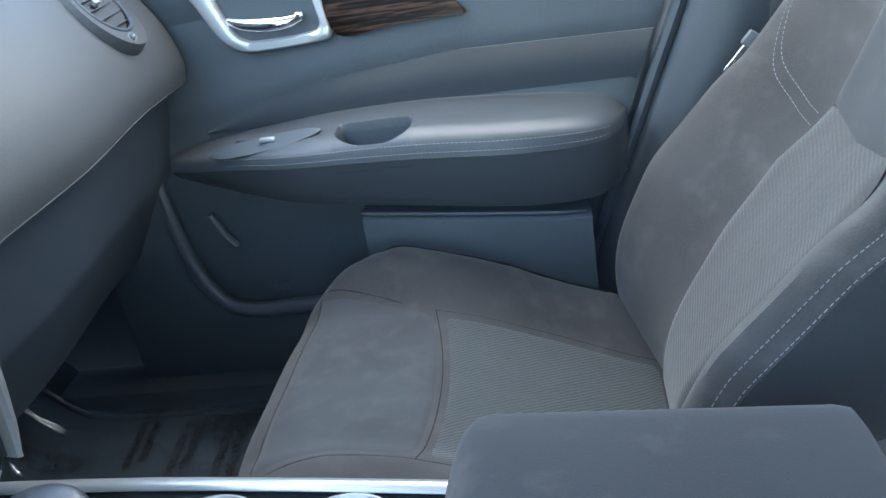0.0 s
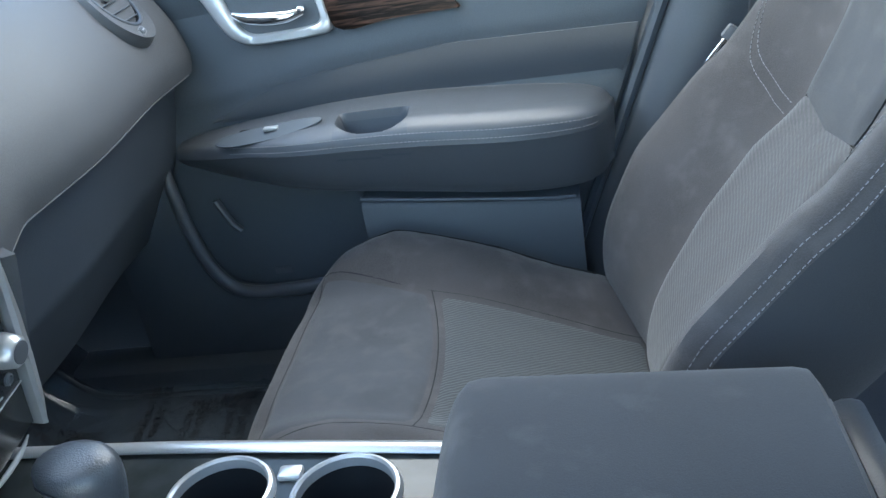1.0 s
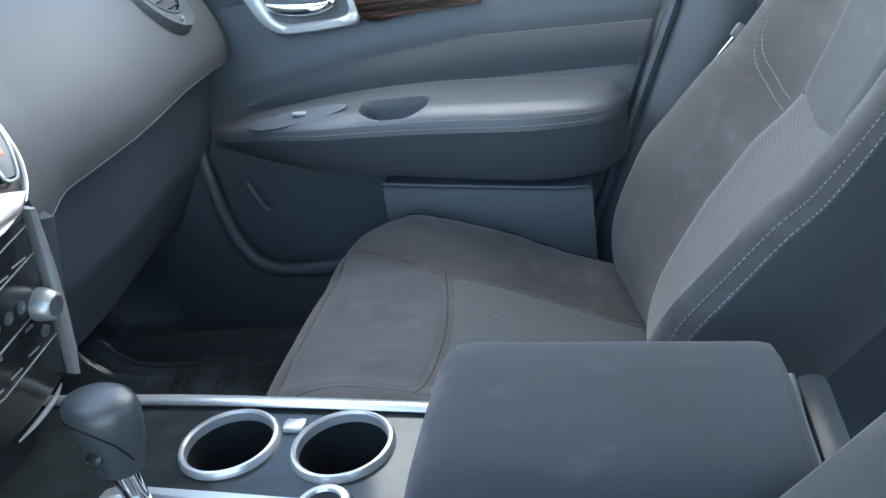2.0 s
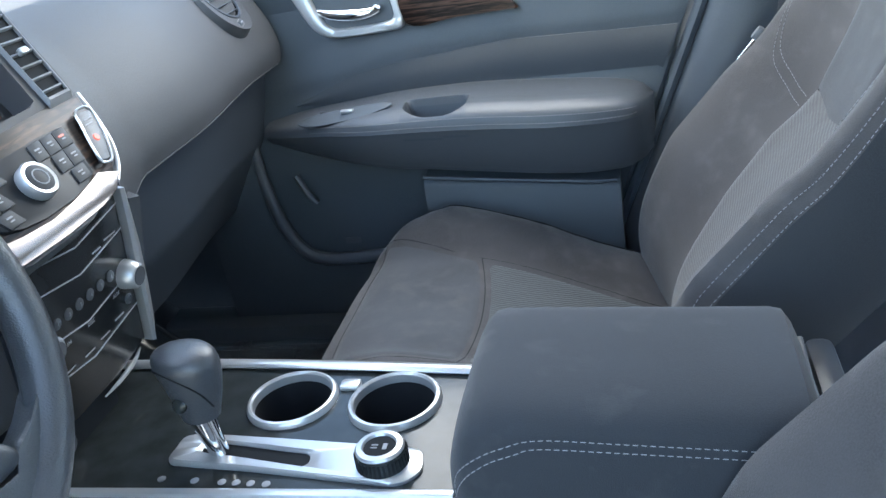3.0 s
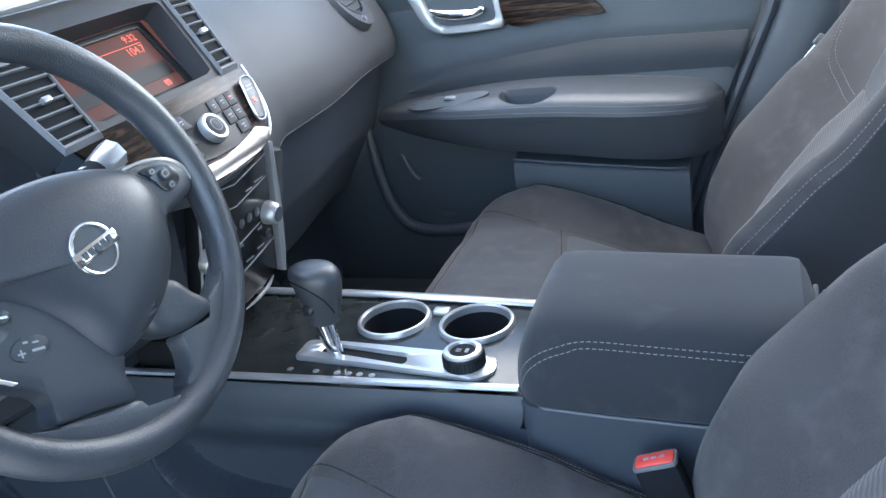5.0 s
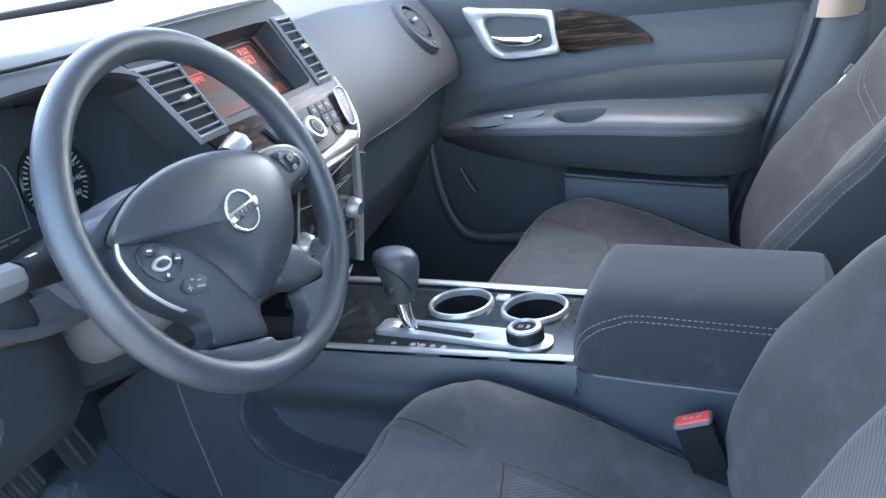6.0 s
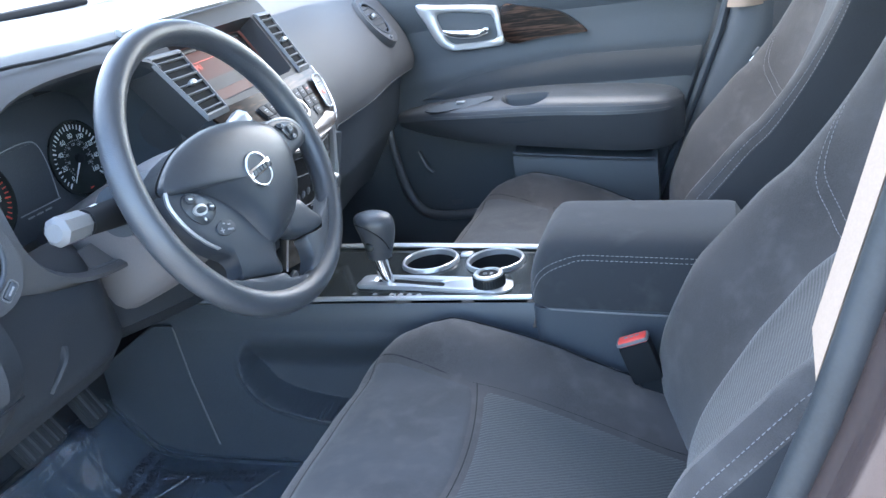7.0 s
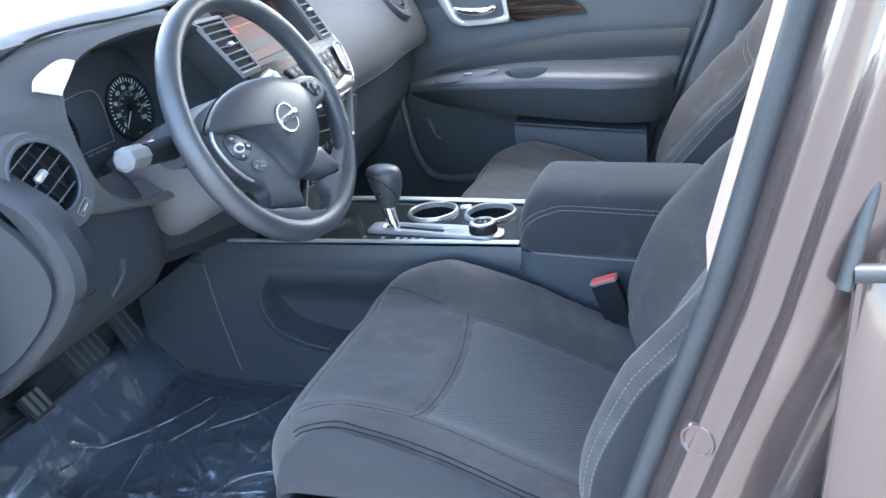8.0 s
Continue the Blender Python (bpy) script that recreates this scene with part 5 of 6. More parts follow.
# spokes with their switch pods: outlines in the wheel's own plane
ARMS = (("upper_spoke", "black spoke with control switches", [(-0.128, 0.014), (-0.1365, 0.004), (-0.1385, -0.010), (-0.134, -0.028), (-0.124, -0.048), (-0.106, -0.068), (-0.091, -0.082), (-0.0875, -0.094), (-0.093, -0.1085), (-0.060, -0.1205), (-0.028, -0.131), (-0.0225, -0.112), (-0.012, -0.092), (-0.03, -0.06), (-0.06, -0.01), (-0.10, 0.012)]),
        ("upper_spoke", "black spoke with control switches", [(0.080, 0.028), (0.110, 0.0265), (0.138, 0.0195), (0.1525, 0.006), (0.1545, -0.006), (0.145, -0.0170), (0.122, -0.0215), (0.100, -0.026), (0.088, -0.035), (0.070, 0.0)]),
        ("lower_spoke", "satin grey lower spoke", [(0.064, -0.070), (0.078, -0.090), (0.0895, -0.106), (0.0865, -0.1150), (0.066, -0.1160), (0.043, -0.1125), (0.0194, -0.096), (0.03, -0.075)]))
arms = []
for name, label, outline in ARMS:
    o = spline([(a, b, 0) for a, b in outline], 4, True)
    cx, cy = sum(p.x for p in o) / len(o), sum(p.y for p in o) / len(o)
    rows = [[W @ Vector((cx + (p.x - cx) * g, cy + (p.y - cy) * g, h)) for p in o] for g, h in ((0.97, -0.016), (1.0, -0.004), (0.99, 0.004), (0.95, 0.0075), (0.85, 0.0095), (0.6, 0.0105), (0.03, 0.0108))]
    arms.append(part(name, loft(rows), HUB, wheel, label))
# flares that carry the spokes into the rim
for outline in ([(-0.0935, -0.1100), (-0.060, -0.1220), (-0.0275, -0.1330), (-0.021, -0.143), (-0.008, -0.150), (0.012, -0.154), (0.012, -0.166), (-0.035, -0.163), (-0.085, -0.143), (-0.125, -0.108), (-0.137, -0.090), (-0.128, -0.094), (-0.117, -0.107), (-0.106, -0.1150), (-0.099, -0.1140)],
                [(0.0895, -0.1065), (0.0872, -0.1165), (0.066, -0.1175), (0.043, -0.1140), (0.0400, -0.126), (0.033, -0.140), (0.019, -0.152), (0.024, -0.165), (0.070, -0.151), (0.110, -0.125), (0.145, -0.082), (0.133, -0.085), (0.116, -0.096), (0.101, -0.1025)]):
    o = spline([(a, b, 0) for a, b in outline], 4, True)
    cx, cy = sum(p.x for p in o) / len(o), sum(p.y for p in o) / len(o)
    rows = [[W @ Vector((cx + (p.x - cx) * g, cy + (p.y - cy) * g, h)) for p in o] for g, h in ((0.97, -0.014), (1.0, -0.004), (0.985, 0.0035), (0.94, 0.0068), (0.8, 0.0085), (0.03, 0.0090))]
    part("spoke_flare", loft(rows), LEATHER, wheel, "grained black spoke end joining the rim")
# left switches
left, right = arms[0], arms[1]
part("silver_edge", loft([[W @ Vector((x - d, y, h)) for d, h in ((0.0, 0.0055), (0.0005, 0.0085), (-0.0018, 0.0100), (-0.0030, 0.0095))] for x, y in [(p.x, p.y) for p in spline([(-0.132, 0.012, 0), (-0.1375, 0.0, 0), (-0.137, -0.014, 0), (-0.131, -0.034, 0), (-0.119, -0.053, 0), (-0.106, -0.067, 0)], 6)]], closed=False), SILVER, left, "satin silver spoke edge")
part("switch_plate", slab([(p.x, p.y) for p in spline([(-0.124, -0.0085, 0), (-0.115, 0.0, 0), (-0.102, -0.0025, 0), (-0.084, -0.0170, 0), (-0.079, -0.0265, 0), (-0.090, -0.0355, 0), (-0.107, -0.0375, 0), (-0.121, -0.0250, 0)], 5, True)], 0.0022, W @ pose(0, 0, 0.0100), 0.0008), HUB_GLOSS, left, "satin oval switch plate")
part("rocker", slab(oval(0.0110, 0.0062, 28), 0.0030, W @ pose(-0.1045, -0.0215, 0.0118, 0, 0, -6), 0.0015), SILVER, left, "silver rocker switch")
part("rocker_cap", slab(oval(0.0078, 0.0036, 24), 0.0012, W @ pose(-0.1045, -0.0215, 0.0144, 0, 0, -6), 0.0006), HUB, left)
for x, y, w, h in ((-0.1105, -0.0065, 0.013, 0.0085), (-0.0868, -0.0240, 0.0085, 0.0085)):
    b_ = part("switch", slab(rounded(w, h, 0.0036), 0.0026, W @ pose(x, y, 0.0118, 0, 0, -20), 0.001), HUB, left, "small black switch")
    part("symbol", box((0.0055, 0.0018, 0.0004), (0, 0, 0), 0, m=W @ pose(x, y, 0.0146, 0, 0, -20)), MARK, b_)
part("symbol", box((0.0030, 0.0030, 0.0004), (0, 0, 0), 0, m=W @ pose(-0.1035, -0.0325, 0.0124, 0, 0, 45)), MARK, left)
cr = part("cruise_switch", slab([(p.x, p.y) for p in spline([(-0.096, -0.0470, 0), (-0.086, -0.0425, 0), (-0.072, -0.0460, 0), (-0.0665, -0.0540, 0), (-0.072, -0.0605, 0), (-0.086, -0.0590, 0), (-0.096, -0.0545, 0)], 5, True)], 0.0026, W @ pose(0, 0, 0.0100), 0.001), HUB, left, "black cruise switch with pale marks")
for x, y, w, h in ((-0.0905, -0.0520, 0.006, 0.0014), (-0.0905, -0.0520, 0.0014, 0.006), (-0.0835, -0.0465, 0.004, 0.0016), (-0.0765, -0.0500, 0.005, 0.0014), (-0.0775, -0.0555, 0.010, 0.0020)):
    part("symbol", box((w, h, 0.0004), (0, 0, 0), 0, m=W @ pose(x, y, 0.0128, 0, 0, -18)), MARK_DIM, cr)
# right switches
part("silver_edge", loft([[W @ Vector((x + d, y + d * 0.6, h)) for d, h in ((0.0, 0.0055), (0.0, 0.0085), (-0.0035, 0.0100), (-0.0050, 0.0092))] for x, y in [(p.x, p.y) for p in spline([(0.086, 0.0275, 0), (0.112, 0.0262, 0), (0.138, 0.0190, 0), (0.152, 0.006, 0), (0.1535, -0.006, 0)], 6)]], closed=False), SILVER, right, "satin silver spoke edge")
part("switch_plate", slab([(p.x, p.y) for p in spline([(0.098, 0.0185, 0), (0.118, 0.0175, 0), (0.134, 0.010, 0), (0.136, -0.002, 0), (0.124, -0.0085, 0), (0.112, -0.006, 0), (0.106, 0.008, 0)], 5, True)], 0.0020, W @ pose(0, 0, 0.0102), 0.0008), HUB_GLOSS, right, "satin switch plate")
for x, y, w, h in ((0.1075, 0.0135, 0.0085, 0.0060), (0.1205, 0.0070, 0.011, 0.0095), (0.1205, -0.0042, 0.009, 0.006)):
    b_ = part("switch", slab(rounded(w, h, 0.0028), 0.0026, W @ pose(x, y, 0.0120, 0, 0, 10), 0.001), HUB, right, "small black switch")
    part("symbol", ring_plate(rounded(w * 0.72, h * 0.66, 0.0016), rounded(w * 0.5, h * 0.4, 0.001), 0.0005, W @ pose(x, y, 0.0144, 0, 0, 10)), MARK_DIM, b_)

column = thing("steering_column", "grey steering column shroud with two stalks", "steering column")
rows = []
for d, hw, up, dn in ((-0.035, 0.040, 0.040, 0.050), (-0.05, 0.055, 0.050, 0.068), (-0.10, 0.064, 0.055, 0.082), (-0.17, 0.068, 0.055, 0.095), (-0.26, 0.066, 0.05, 0.10)):
    ring = []
    for i in range(32):
        a = 2 * math.pi * i / 32
        c, s = math.cos(a), math.sin(a)
        r = (abs(c) ** 3 + abs(s) ** 3) ** (-1 / 3)
        ring.append(W @ Vector((hw * r * c, r * s * (up if s > 0 else dn), d)))
    rows.append(ring)
part("shroud", loft(rows), SHROUD, column, "column shroud with its lit grey painted in")
for sx, tip in ((-1, (-0.333, -0.602, 1.141)), (1, (-0.345, -0.200, 1.150))):
    a = W @ Vector((sx * 0.055, 0.012, -0.085))
    b = Vector(tip)
    d = (b - a)
    st = part("stalk", tube([a, a + d * 0.45, a + d * 0.72], lambda s: 0.017 - 0.003 * s, 16), BLACK, column, "black column stalk")
    part("collar", tube([a - d * 0.02, a + d * 0.36], lambda s: 0.034 - 0.005 * s, 24), DASH_LOWER, st, "round black collar")
    part("knob", tube([a + d * 0.70, a + d * 0.76, a + d * 0.97, b], lambda s: interp(s, [0, 0.1, 0.9, 1], [0.010, 0.0145, 0.016, 0.010]), 8), PLASTIC_GREY if sx < 0 else SILVER, st, "grey faceted stalk knob")
    part("mark", box((0.004, 0.010, 0.0006), (0, 0, 0), 0, m=Matrix.Translation(a + d * 0.6 + Vector((0.0, 0, 0.0148)))), MARK, st)


# ---- passenger door ----
door = thing("passenger_door", "dark passenger door panel with cloth insert, armrest and wood trim", "car door")


def door_edge(z):
    """The rear edge of the door at a height."""
    return interp(z, [0.5, 0.68, 0.86, 1.05, 1.3], [0.06, 0.118, 0.192, 0.268, 0.34])


D_Z = [0.52, 0.60, 0.70, 0.80, 0.85, 0.90, 0.955, 0.99, 1.02, 1.045, 1.07, 1.10, 1.18, 1.24, 1.27]
D_Y = [0.715, 0.715, 0.718, 0.72, 0.72, 0.72, 0.724, 0.729, 0.732, 0.732, 0.737, 0.744, 0.750, 0.752, 0.775]


def door_point(u, z):
    x1 = door_edge(z)
    x = -0.62 + (x1 + 0.62) * u
    # the shoulder falls towards the front
    drop = interp(x, [-0.6, -0.405, -0.227, -0.03, 0.3], [0.11, 0.064, 0.016, 0.0, 0.006])
    k = interp(z, [0.85, 1.02, 1.12, 1.2], [0, 1, 1, 0])
    y = interp(z + drop * k, D_Z, D_Y)
    e = max(0, u - 0.975) / 0.025
    return Vector((x, y + 0.02 * e * e, z))


part("panel", sheet(lambda u, v: door_point(u, 0.52 + 0.75 * v), lin(0, 1, 60), lin(0, 1, 90), 0.02), PLASTIC, door, "black grained door panel")
# cloth insert between shoulder and armrest
part("cloth_insert", sheet(lambda u, v: (lambda x: Vector((x, 0.7265 - 0.003 * math.sin(math.pi * v), 0.955 + (interp(x, [-0.41, -0.3, -0.227, -0.03, 0.24], [0.958, 1.0, 1.012, 1.03, 1.024]) - 0.955) * v)))(-0.41 + (door_edge(0.955 + 0.07 * v) - 0.020 + 0.41) * u), lin(0, 1, 40), lin(0, 1, 10), 0.004), INSERT_CLOTH, door, "dark cloth door insert")
part("top_rail", sheet(lambda u, v: Vector((-0.55 + (door_edge(1.105 + 0.14 * v) - 0.008 + 0.55) * u, 0.752 - 0.012 * math.sin(math.pi * v), 1.105 + 0.14 * v)), lin(0, 1, 30), lin(0, 1, 10), 0.004), PLASTIC, door, "dark grey soft upper door rail")


def eased(x, xs, ys):
    """interp with its corners rounded off."""
    w = max(0.0, min(0.045, x - xs[0], (xs[-1] - x) * 0.5))
    return sum(interp(x + w * d, xs, ys) for d in (-1, -0.67, -0.33, 0, 0.33, 0.67, 1)) / 7


def arm_section(x):
    zt = eased(x, [-0.47, -0.38, -0.22, -0.08, 0.10, 0.17, 0.195], [0.935, 0.950, 0.966, 0.968, 0.955, 0.944, 0.925])
    zs = eased(x, [-0.47, -0.35, -0.21, -0.07, 0.16, 0.195], [0.915, 0.930, 0.936, 0.932, 0.916, 0.915])
    zb = eased(x, [-0.47, -0.18, 0.13, 0.195], [0.880, 0.856, 0.822, 0.826])
    yi = eased(x, [-0.47, -0.40, -0.25, 0.05, 0.15, 0.18, 0.195], [0.70, 0.655, 0.592, 0.582, 0.605, 0.645, 0.71])
    pts = [(0.73, zt), (yi + 0.085, zt), (yi + 0.060, zt), (yi + 0.045, zt - 0.001), (yi + 0.025, zt - 0.004), (yi + 0.006, (zt + zs) / 2 + 0.002), (yi, zs), (yi + 0.002, zs - 0.006), (yi + 0.017, (zs + zb) / 2), (yi + 0.036, zb + 0.008), (yi + 0.052, zb), (0.73, zb)]
    pts = [(min(a, 0.73), b) for a, b in pts]
    out = []
    for k, p in enumerate(spline([(a, b, 0) for a, b in pts], 10)):
        # the pull cup is sunk into the top near the inner edge
        ex = min((x - CUP_X0) / 0.010, (CUP_X1 - x) / 0.016)
        near = 0.007 + 0.028 * abs((x - (CUP_X0 + CUP_X1) / 2) / 0.056) ** 3
        ey = min((p.x - yi - near) / 0.007, (yi + 0.068 - p.x) / 0.006)
        c = max(0.0, min(1.0, ex)) * max(0.0, min(1.0, ey)) if k < 55 else 0.0
        out.append(Vector((x, p.x, p.y - 0.040 * c * c * (3 - 2 * c))))
    return out


CUP_X0, CUP_X1 = -0.192, -0.086
part("armrest", loft([arm_section(x) for x in lin(-0.47, -0.204, 12) + lin(-0.198, -0.077, 64) + lin(-0.07, 0.12, 9) + [0.14, 0.155, 0.168, 0.178, 0.186, 0.192, 0.195]]), PLASTIC_SOFT, door, "padded grey door armrest with stitched edge")
for k in (52, 57):
    part("stitching", stitches(lambda q, k=k: arm_section(-0.36 + 0.53 * q)[k] + Vector((0, -0.0008, 0.0004)), 0.55, 0.006), THREAD, door, "grey stitching")
armrest = [o for o in door.children if o.name.startswith("armrest") and "groove" not in o.name][0]
# Faces deep in the pull cup get darker plastic to paint its shade.
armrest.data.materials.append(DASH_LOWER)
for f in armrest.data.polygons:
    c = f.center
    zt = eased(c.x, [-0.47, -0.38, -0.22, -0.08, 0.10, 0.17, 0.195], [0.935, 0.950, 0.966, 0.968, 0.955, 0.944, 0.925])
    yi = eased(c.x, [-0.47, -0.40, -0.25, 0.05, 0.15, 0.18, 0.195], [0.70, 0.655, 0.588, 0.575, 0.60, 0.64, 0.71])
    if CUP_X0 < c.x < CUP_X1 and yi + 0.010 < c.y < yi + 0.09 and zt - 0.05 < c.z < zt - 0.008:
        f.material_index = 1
sw = part("switch_plate", slab([(p.x, p.y) for p in spline([(-0.085, -0.005, 0), (-0.05, -0.016, 0), (0.02, -0.012, 0), (0.078, 0.002, 0), (0.075, 0.014, 0), (0.0, 0.014, 0), (-0.06, 0.008, 0)], 5, True)], 0.003, frame_at((-0.296, 0.638, 0.956), (1, -0.12, 0.09), (0.1, 0.8, 0.45)), 0.001), PLASTIC, door, "satin window switch plate")
part("window_switch", box((0.022, 0.010, 0.006), (-0.29, 0.640, 0.963), 0.002), SILVER, sw, "bright window switch")
part("lock_switch", box((0.016, 0.008, 0.005), (-0.335, 0.655, 0.958), 0.002), BLACK, sw)
# handle bezel and wood spear
DB = frame_at((-0.285, 0.738, 1.115), (1, 0, 0), (0, 0.09, 1))
bez_o = spline([(-0.112, 0.060, 0), (-0.06, 0.056, 0), (0.0, 0.050, 0), (0.066, 0.042, 0), (0.082, 0.034, 0), (0.088, -0.010, 0), (0.090, -0.044, 0), (0.06, -0.050, 0), (0.0, -0.052, 0), (-0.040, -0.049, 0), (-0.068, -0.030, 0), (-0.092, 0.015, 0)], 4, True)
bez_i = spline([(-0.064, 0.032, 0), (-0.038, 0.036, 0), (0.0, 0.033, 0), (0.054, 0.025, 0), (0.068, 0.018, 0), (0.074, -0.006, 0), (0.075, -0.028, 0), (0.055, -0.035, 0), (0.0, -0.037, 0), (-0.030, -0.035, 0), (-0.047, -0.020, 0), (-0.059, 0.008, 0)], 4, True)
bezel = part("handle_bezel", ring_plate([(p.x, p.y) for p in bez_o], [(p.x, p.y) for p in bez_i], 0.011, DB, 0.2), SILVER, door, "satin silver handle bezel")
part("recess", slab([(p.x, p.y) for p in bez_i], 0.003, DB @ pose(0, 0, -0.002), 0), PLASTIC, bezel, "dark handle recess")
part("inner_handle", tube(spline([DB @ Vector(p) for p in ((-0.052, -0.006, 0.003), (-0.030, -0.012, 0.012), (0.0, -0.016, 0.016), (0.03, -0.017, 0.014), (0.052, -0.013, 0.006))], 6), lambda s: 0.006 + 0.003 * math.sin(s * math.pi), 12, r2=0.005, up=(0, 0, 1)), CHROME, bezel, "chrome inner door handle")
part("handle_pivot", box((0.012, 0.010, 0.016), (0, 0, 0), 0.003, m=DB @ pose(0.052, -0.010, 0.006)), CHROME, bezel)
spear = [(p.x, p.y) for p in spline([(0.092, 0.036, 0), (0.14, 0.032, 0), (0.20, 0.018, 0), (0.235, 0.004, 0), (0.278, -0.034, 0), (0.26, -0.038, 0), (0.18, -0.040, 0), (0.096, -0.043, 0)], 5, True)]
part("wood_spear", slab(spear, 0.011, DB @ pose(0, 0, -0.002), 0.003), WOOD, door, "dark gloss wood spear")
# lower map pocket and bottle recess
part("map_pocket", loft([[(x, y, z) for x, y, z in ((-0.192 + 0.01 * k, 0.70, 0.60), (-0.192 + 0.01 * k, 0.664, 0.62), (-0.190, 0.660, 0.70), (-0.190, 0.660, 0.815), (-0.188, 0.668, 0.827), (-0.186, 0.70, 0.838))] if k == 0 else
                       [(0.19 * k - 0.192 + 0.0, yy, zz - 0.018 * k) for yy, zz in ((0.70, 0.60), (0.664, 0.62), (0.660, 0.70), (0.660, 0.815), (0.668, 0.827), (0.70, 0.838))] for k in (0, 0.5, 1.0, 1.5, 1.72)]), PLASTIC, door, "dark map pocket")
part("pocket_edge", tube(spline([(-0.190, 0.6655, 0.8285), (-0.10, 0.6645, 0.8185), (0.0, 0.6640, 0.8085), (0.09, 0.6645, 0.7995), (0.128, 0.670, 0.7965)], 6), 0.0042, 8), PLASTIC_SOFT, door, "rounded edge of the map pocket")
lip = spline([(-0.500, 0.700, 0.90), (-0.494, 0.695, 0.85), (-0.485, 0.692, 0.79), (-0.470, 0.69, 0.735), (-0.440, 0.688, 0.690), (-0.400, 0.686, 0.676), (-0.34, 0.686, 0.676), (-0.20, 0.686, 0.684)], 8)
part("bottle_lip", tube(lip, 0.012, 12, r2=0.010), PLASTIC_SOFT, door, "rounded lip of the bottle recess")
fr = [(p.x, p.z) for p in lip] + [(-0.2, 0.53), (-0.62, 0.53), (-0.62, 0.93)]
part("lower_panel", slab(fr, 0.026, frame_at((0, 0.715, 0), (1, 0, 0), (0, 0, 1)), 0.004), PLASTIC, door, "black lower door panel")
part("inner_rib", tube([(-0.435, 0.708, 0.835), (-0.418, 0.706, 0.795), (-0.405, 0.706, 0.78)], 0.006, 8), PLASTIC_SOFT, door)
part("pocket_tag", box((0.03, 0.002, 0.012), (-0.355, 0.710, 0.70), 0.001), PLASTIC_SOFT, door)
tagged(part("door_window", box((1.0, 0.005, 0.44), (-0.2, 0.728, 1.49), 0.001, m=None), CLEAR_GLASS, kind="structure"), "passenger side window glass", "window")
bpy.data.objects["door_window"].visible_shadow = False

# ---- passenger side pillar and belt ----
pillar = thing("pillar", "dark lower pillar trim with pale upper cover", "pillar", kind="structure")
part("lower_trim", sheet(lambda u, v: (lambda z: Vector((door_edge(z) + 0.012 + 0.34 * u, 0.735 - 0.030 * math.sin(math.pi * min(1, u * 2.2)) ** 0.7, z)))(0.52 + 0.585 * v), lin(0, 1, 20), lin(0, 1, 24), 0.012), PLASTIC_SOFT, pillar, "dark grey lower pillar trim")
part("upper_trim", sheet(lambda u, v: (lambda z: Vector((0.288 + 0.20 * (z - 1.10) + 0.078 * u, 0.712 - 0.02 * math.sin(math.pi * u), z)))(1.10 + 0.55 * v), lin(0, 1, 10), lin(0, 1, 16), 0.01), BEIGE, pillar, "beige upper pillar cover")
part("door_seal", tube([(door_edge(z) + 0.004, 0.735, z) for z in lin(0.53, 1.29, 20)], 0.010, 8), DASH_LOWER, pillar, "black rubber door seal")
belt = thing("seat_belt", "grey seat belt hanging on the pillar with bright tongue", "seat belt")
part("webbing", sheet(lambda u, v: Vector((0.345 + 0.045 * u + 0.06 * v, 0.668 + 0.01 * u + 0.01 * v, 0.55 + 1.0 * v)), lin(0, 1, 4), lin(0, 1, 20), 0.0015), BELT, belt, "grey webbing")
tg = frame_at((0.333, 0.655, 0.985), (0.62, -0.1, 0.78), (-0.78, 0, 0.62))
part("tongue", ring_plate(rounded(0.044, 0.020, 0.004), rounded(0.030, 0.010, 0.003), 0.003, tg), CHROME, belt, "bright metal tongue")
part("tongue_cover", box((0.020, 0.030, 0.010), (0, 0, 0), 0.003, m=tg @ pose(0.030, 0, 0.002)), PLASTIC_GREY, belt, "pale tongue cover")
part("lower_anchor", box((0.03, 0.012, 0.03), (0.190, 0.617, 0.645), 0.005), PALE, belt, "pale belt anchor beside the seat")


# ---- driver side pillar, seal and rear door ----
def lean_x(z):
    """How far the pillar leans back at a height, from z = 1."""
    return interp(z, [0.4, 0.83, 1.06, 1.285, 1.72], [-0.20, -0.060, 0.018, 0.076, 0.17])


body = thing("door_frame", "brown metallic painted door frame with black seal", "door frame", kind="structure")


def pillar_strip(section, z0, z1, n=24, zs=None, facet=0.0):
    rows = []
    for z in zs or lin(z0, z1, n):
        f = interp(z, [0.80, 0.925, 1.015, 1.05, 1.10], [0.0, 0.35, 1.0, 0.25, 0.0]) * facet
        rows.append([Vector((x + lean_x(z), y - f * interp(x, [0.352, 0.372, 0.392, 0.400, 0.412], [0, 0.004, 0.010, 0.004, 0]), z)) for x, y in section])
    return loft(rows, closed=False)


SEC = [(0.318, -0.722), (0.334, -0.738), (0.338, -0.755), (0.341, -0.763), (0.3445, -0.768), (0.347, -0.7705), (0.350, -0.7715), (0.357, -0.7725), (0.364, -0.775), (0.3675, -0.779), (0.3705, -0.787), (0.373, -0.793), (0.3765, -0.7965), (0.381, -0.7975), (0.386, -0.7965), (0.398, -0.792), (0.416, -0.785), (0.424, -0.781), (0.430, -0.774), (0.46, -0.76)]
part("painted_pillar", pillar_strip(SEC, 0.42, 1.72, 60, facet=1.0), PAINT, body, "brown metallic painted pillar with pressed ridges")
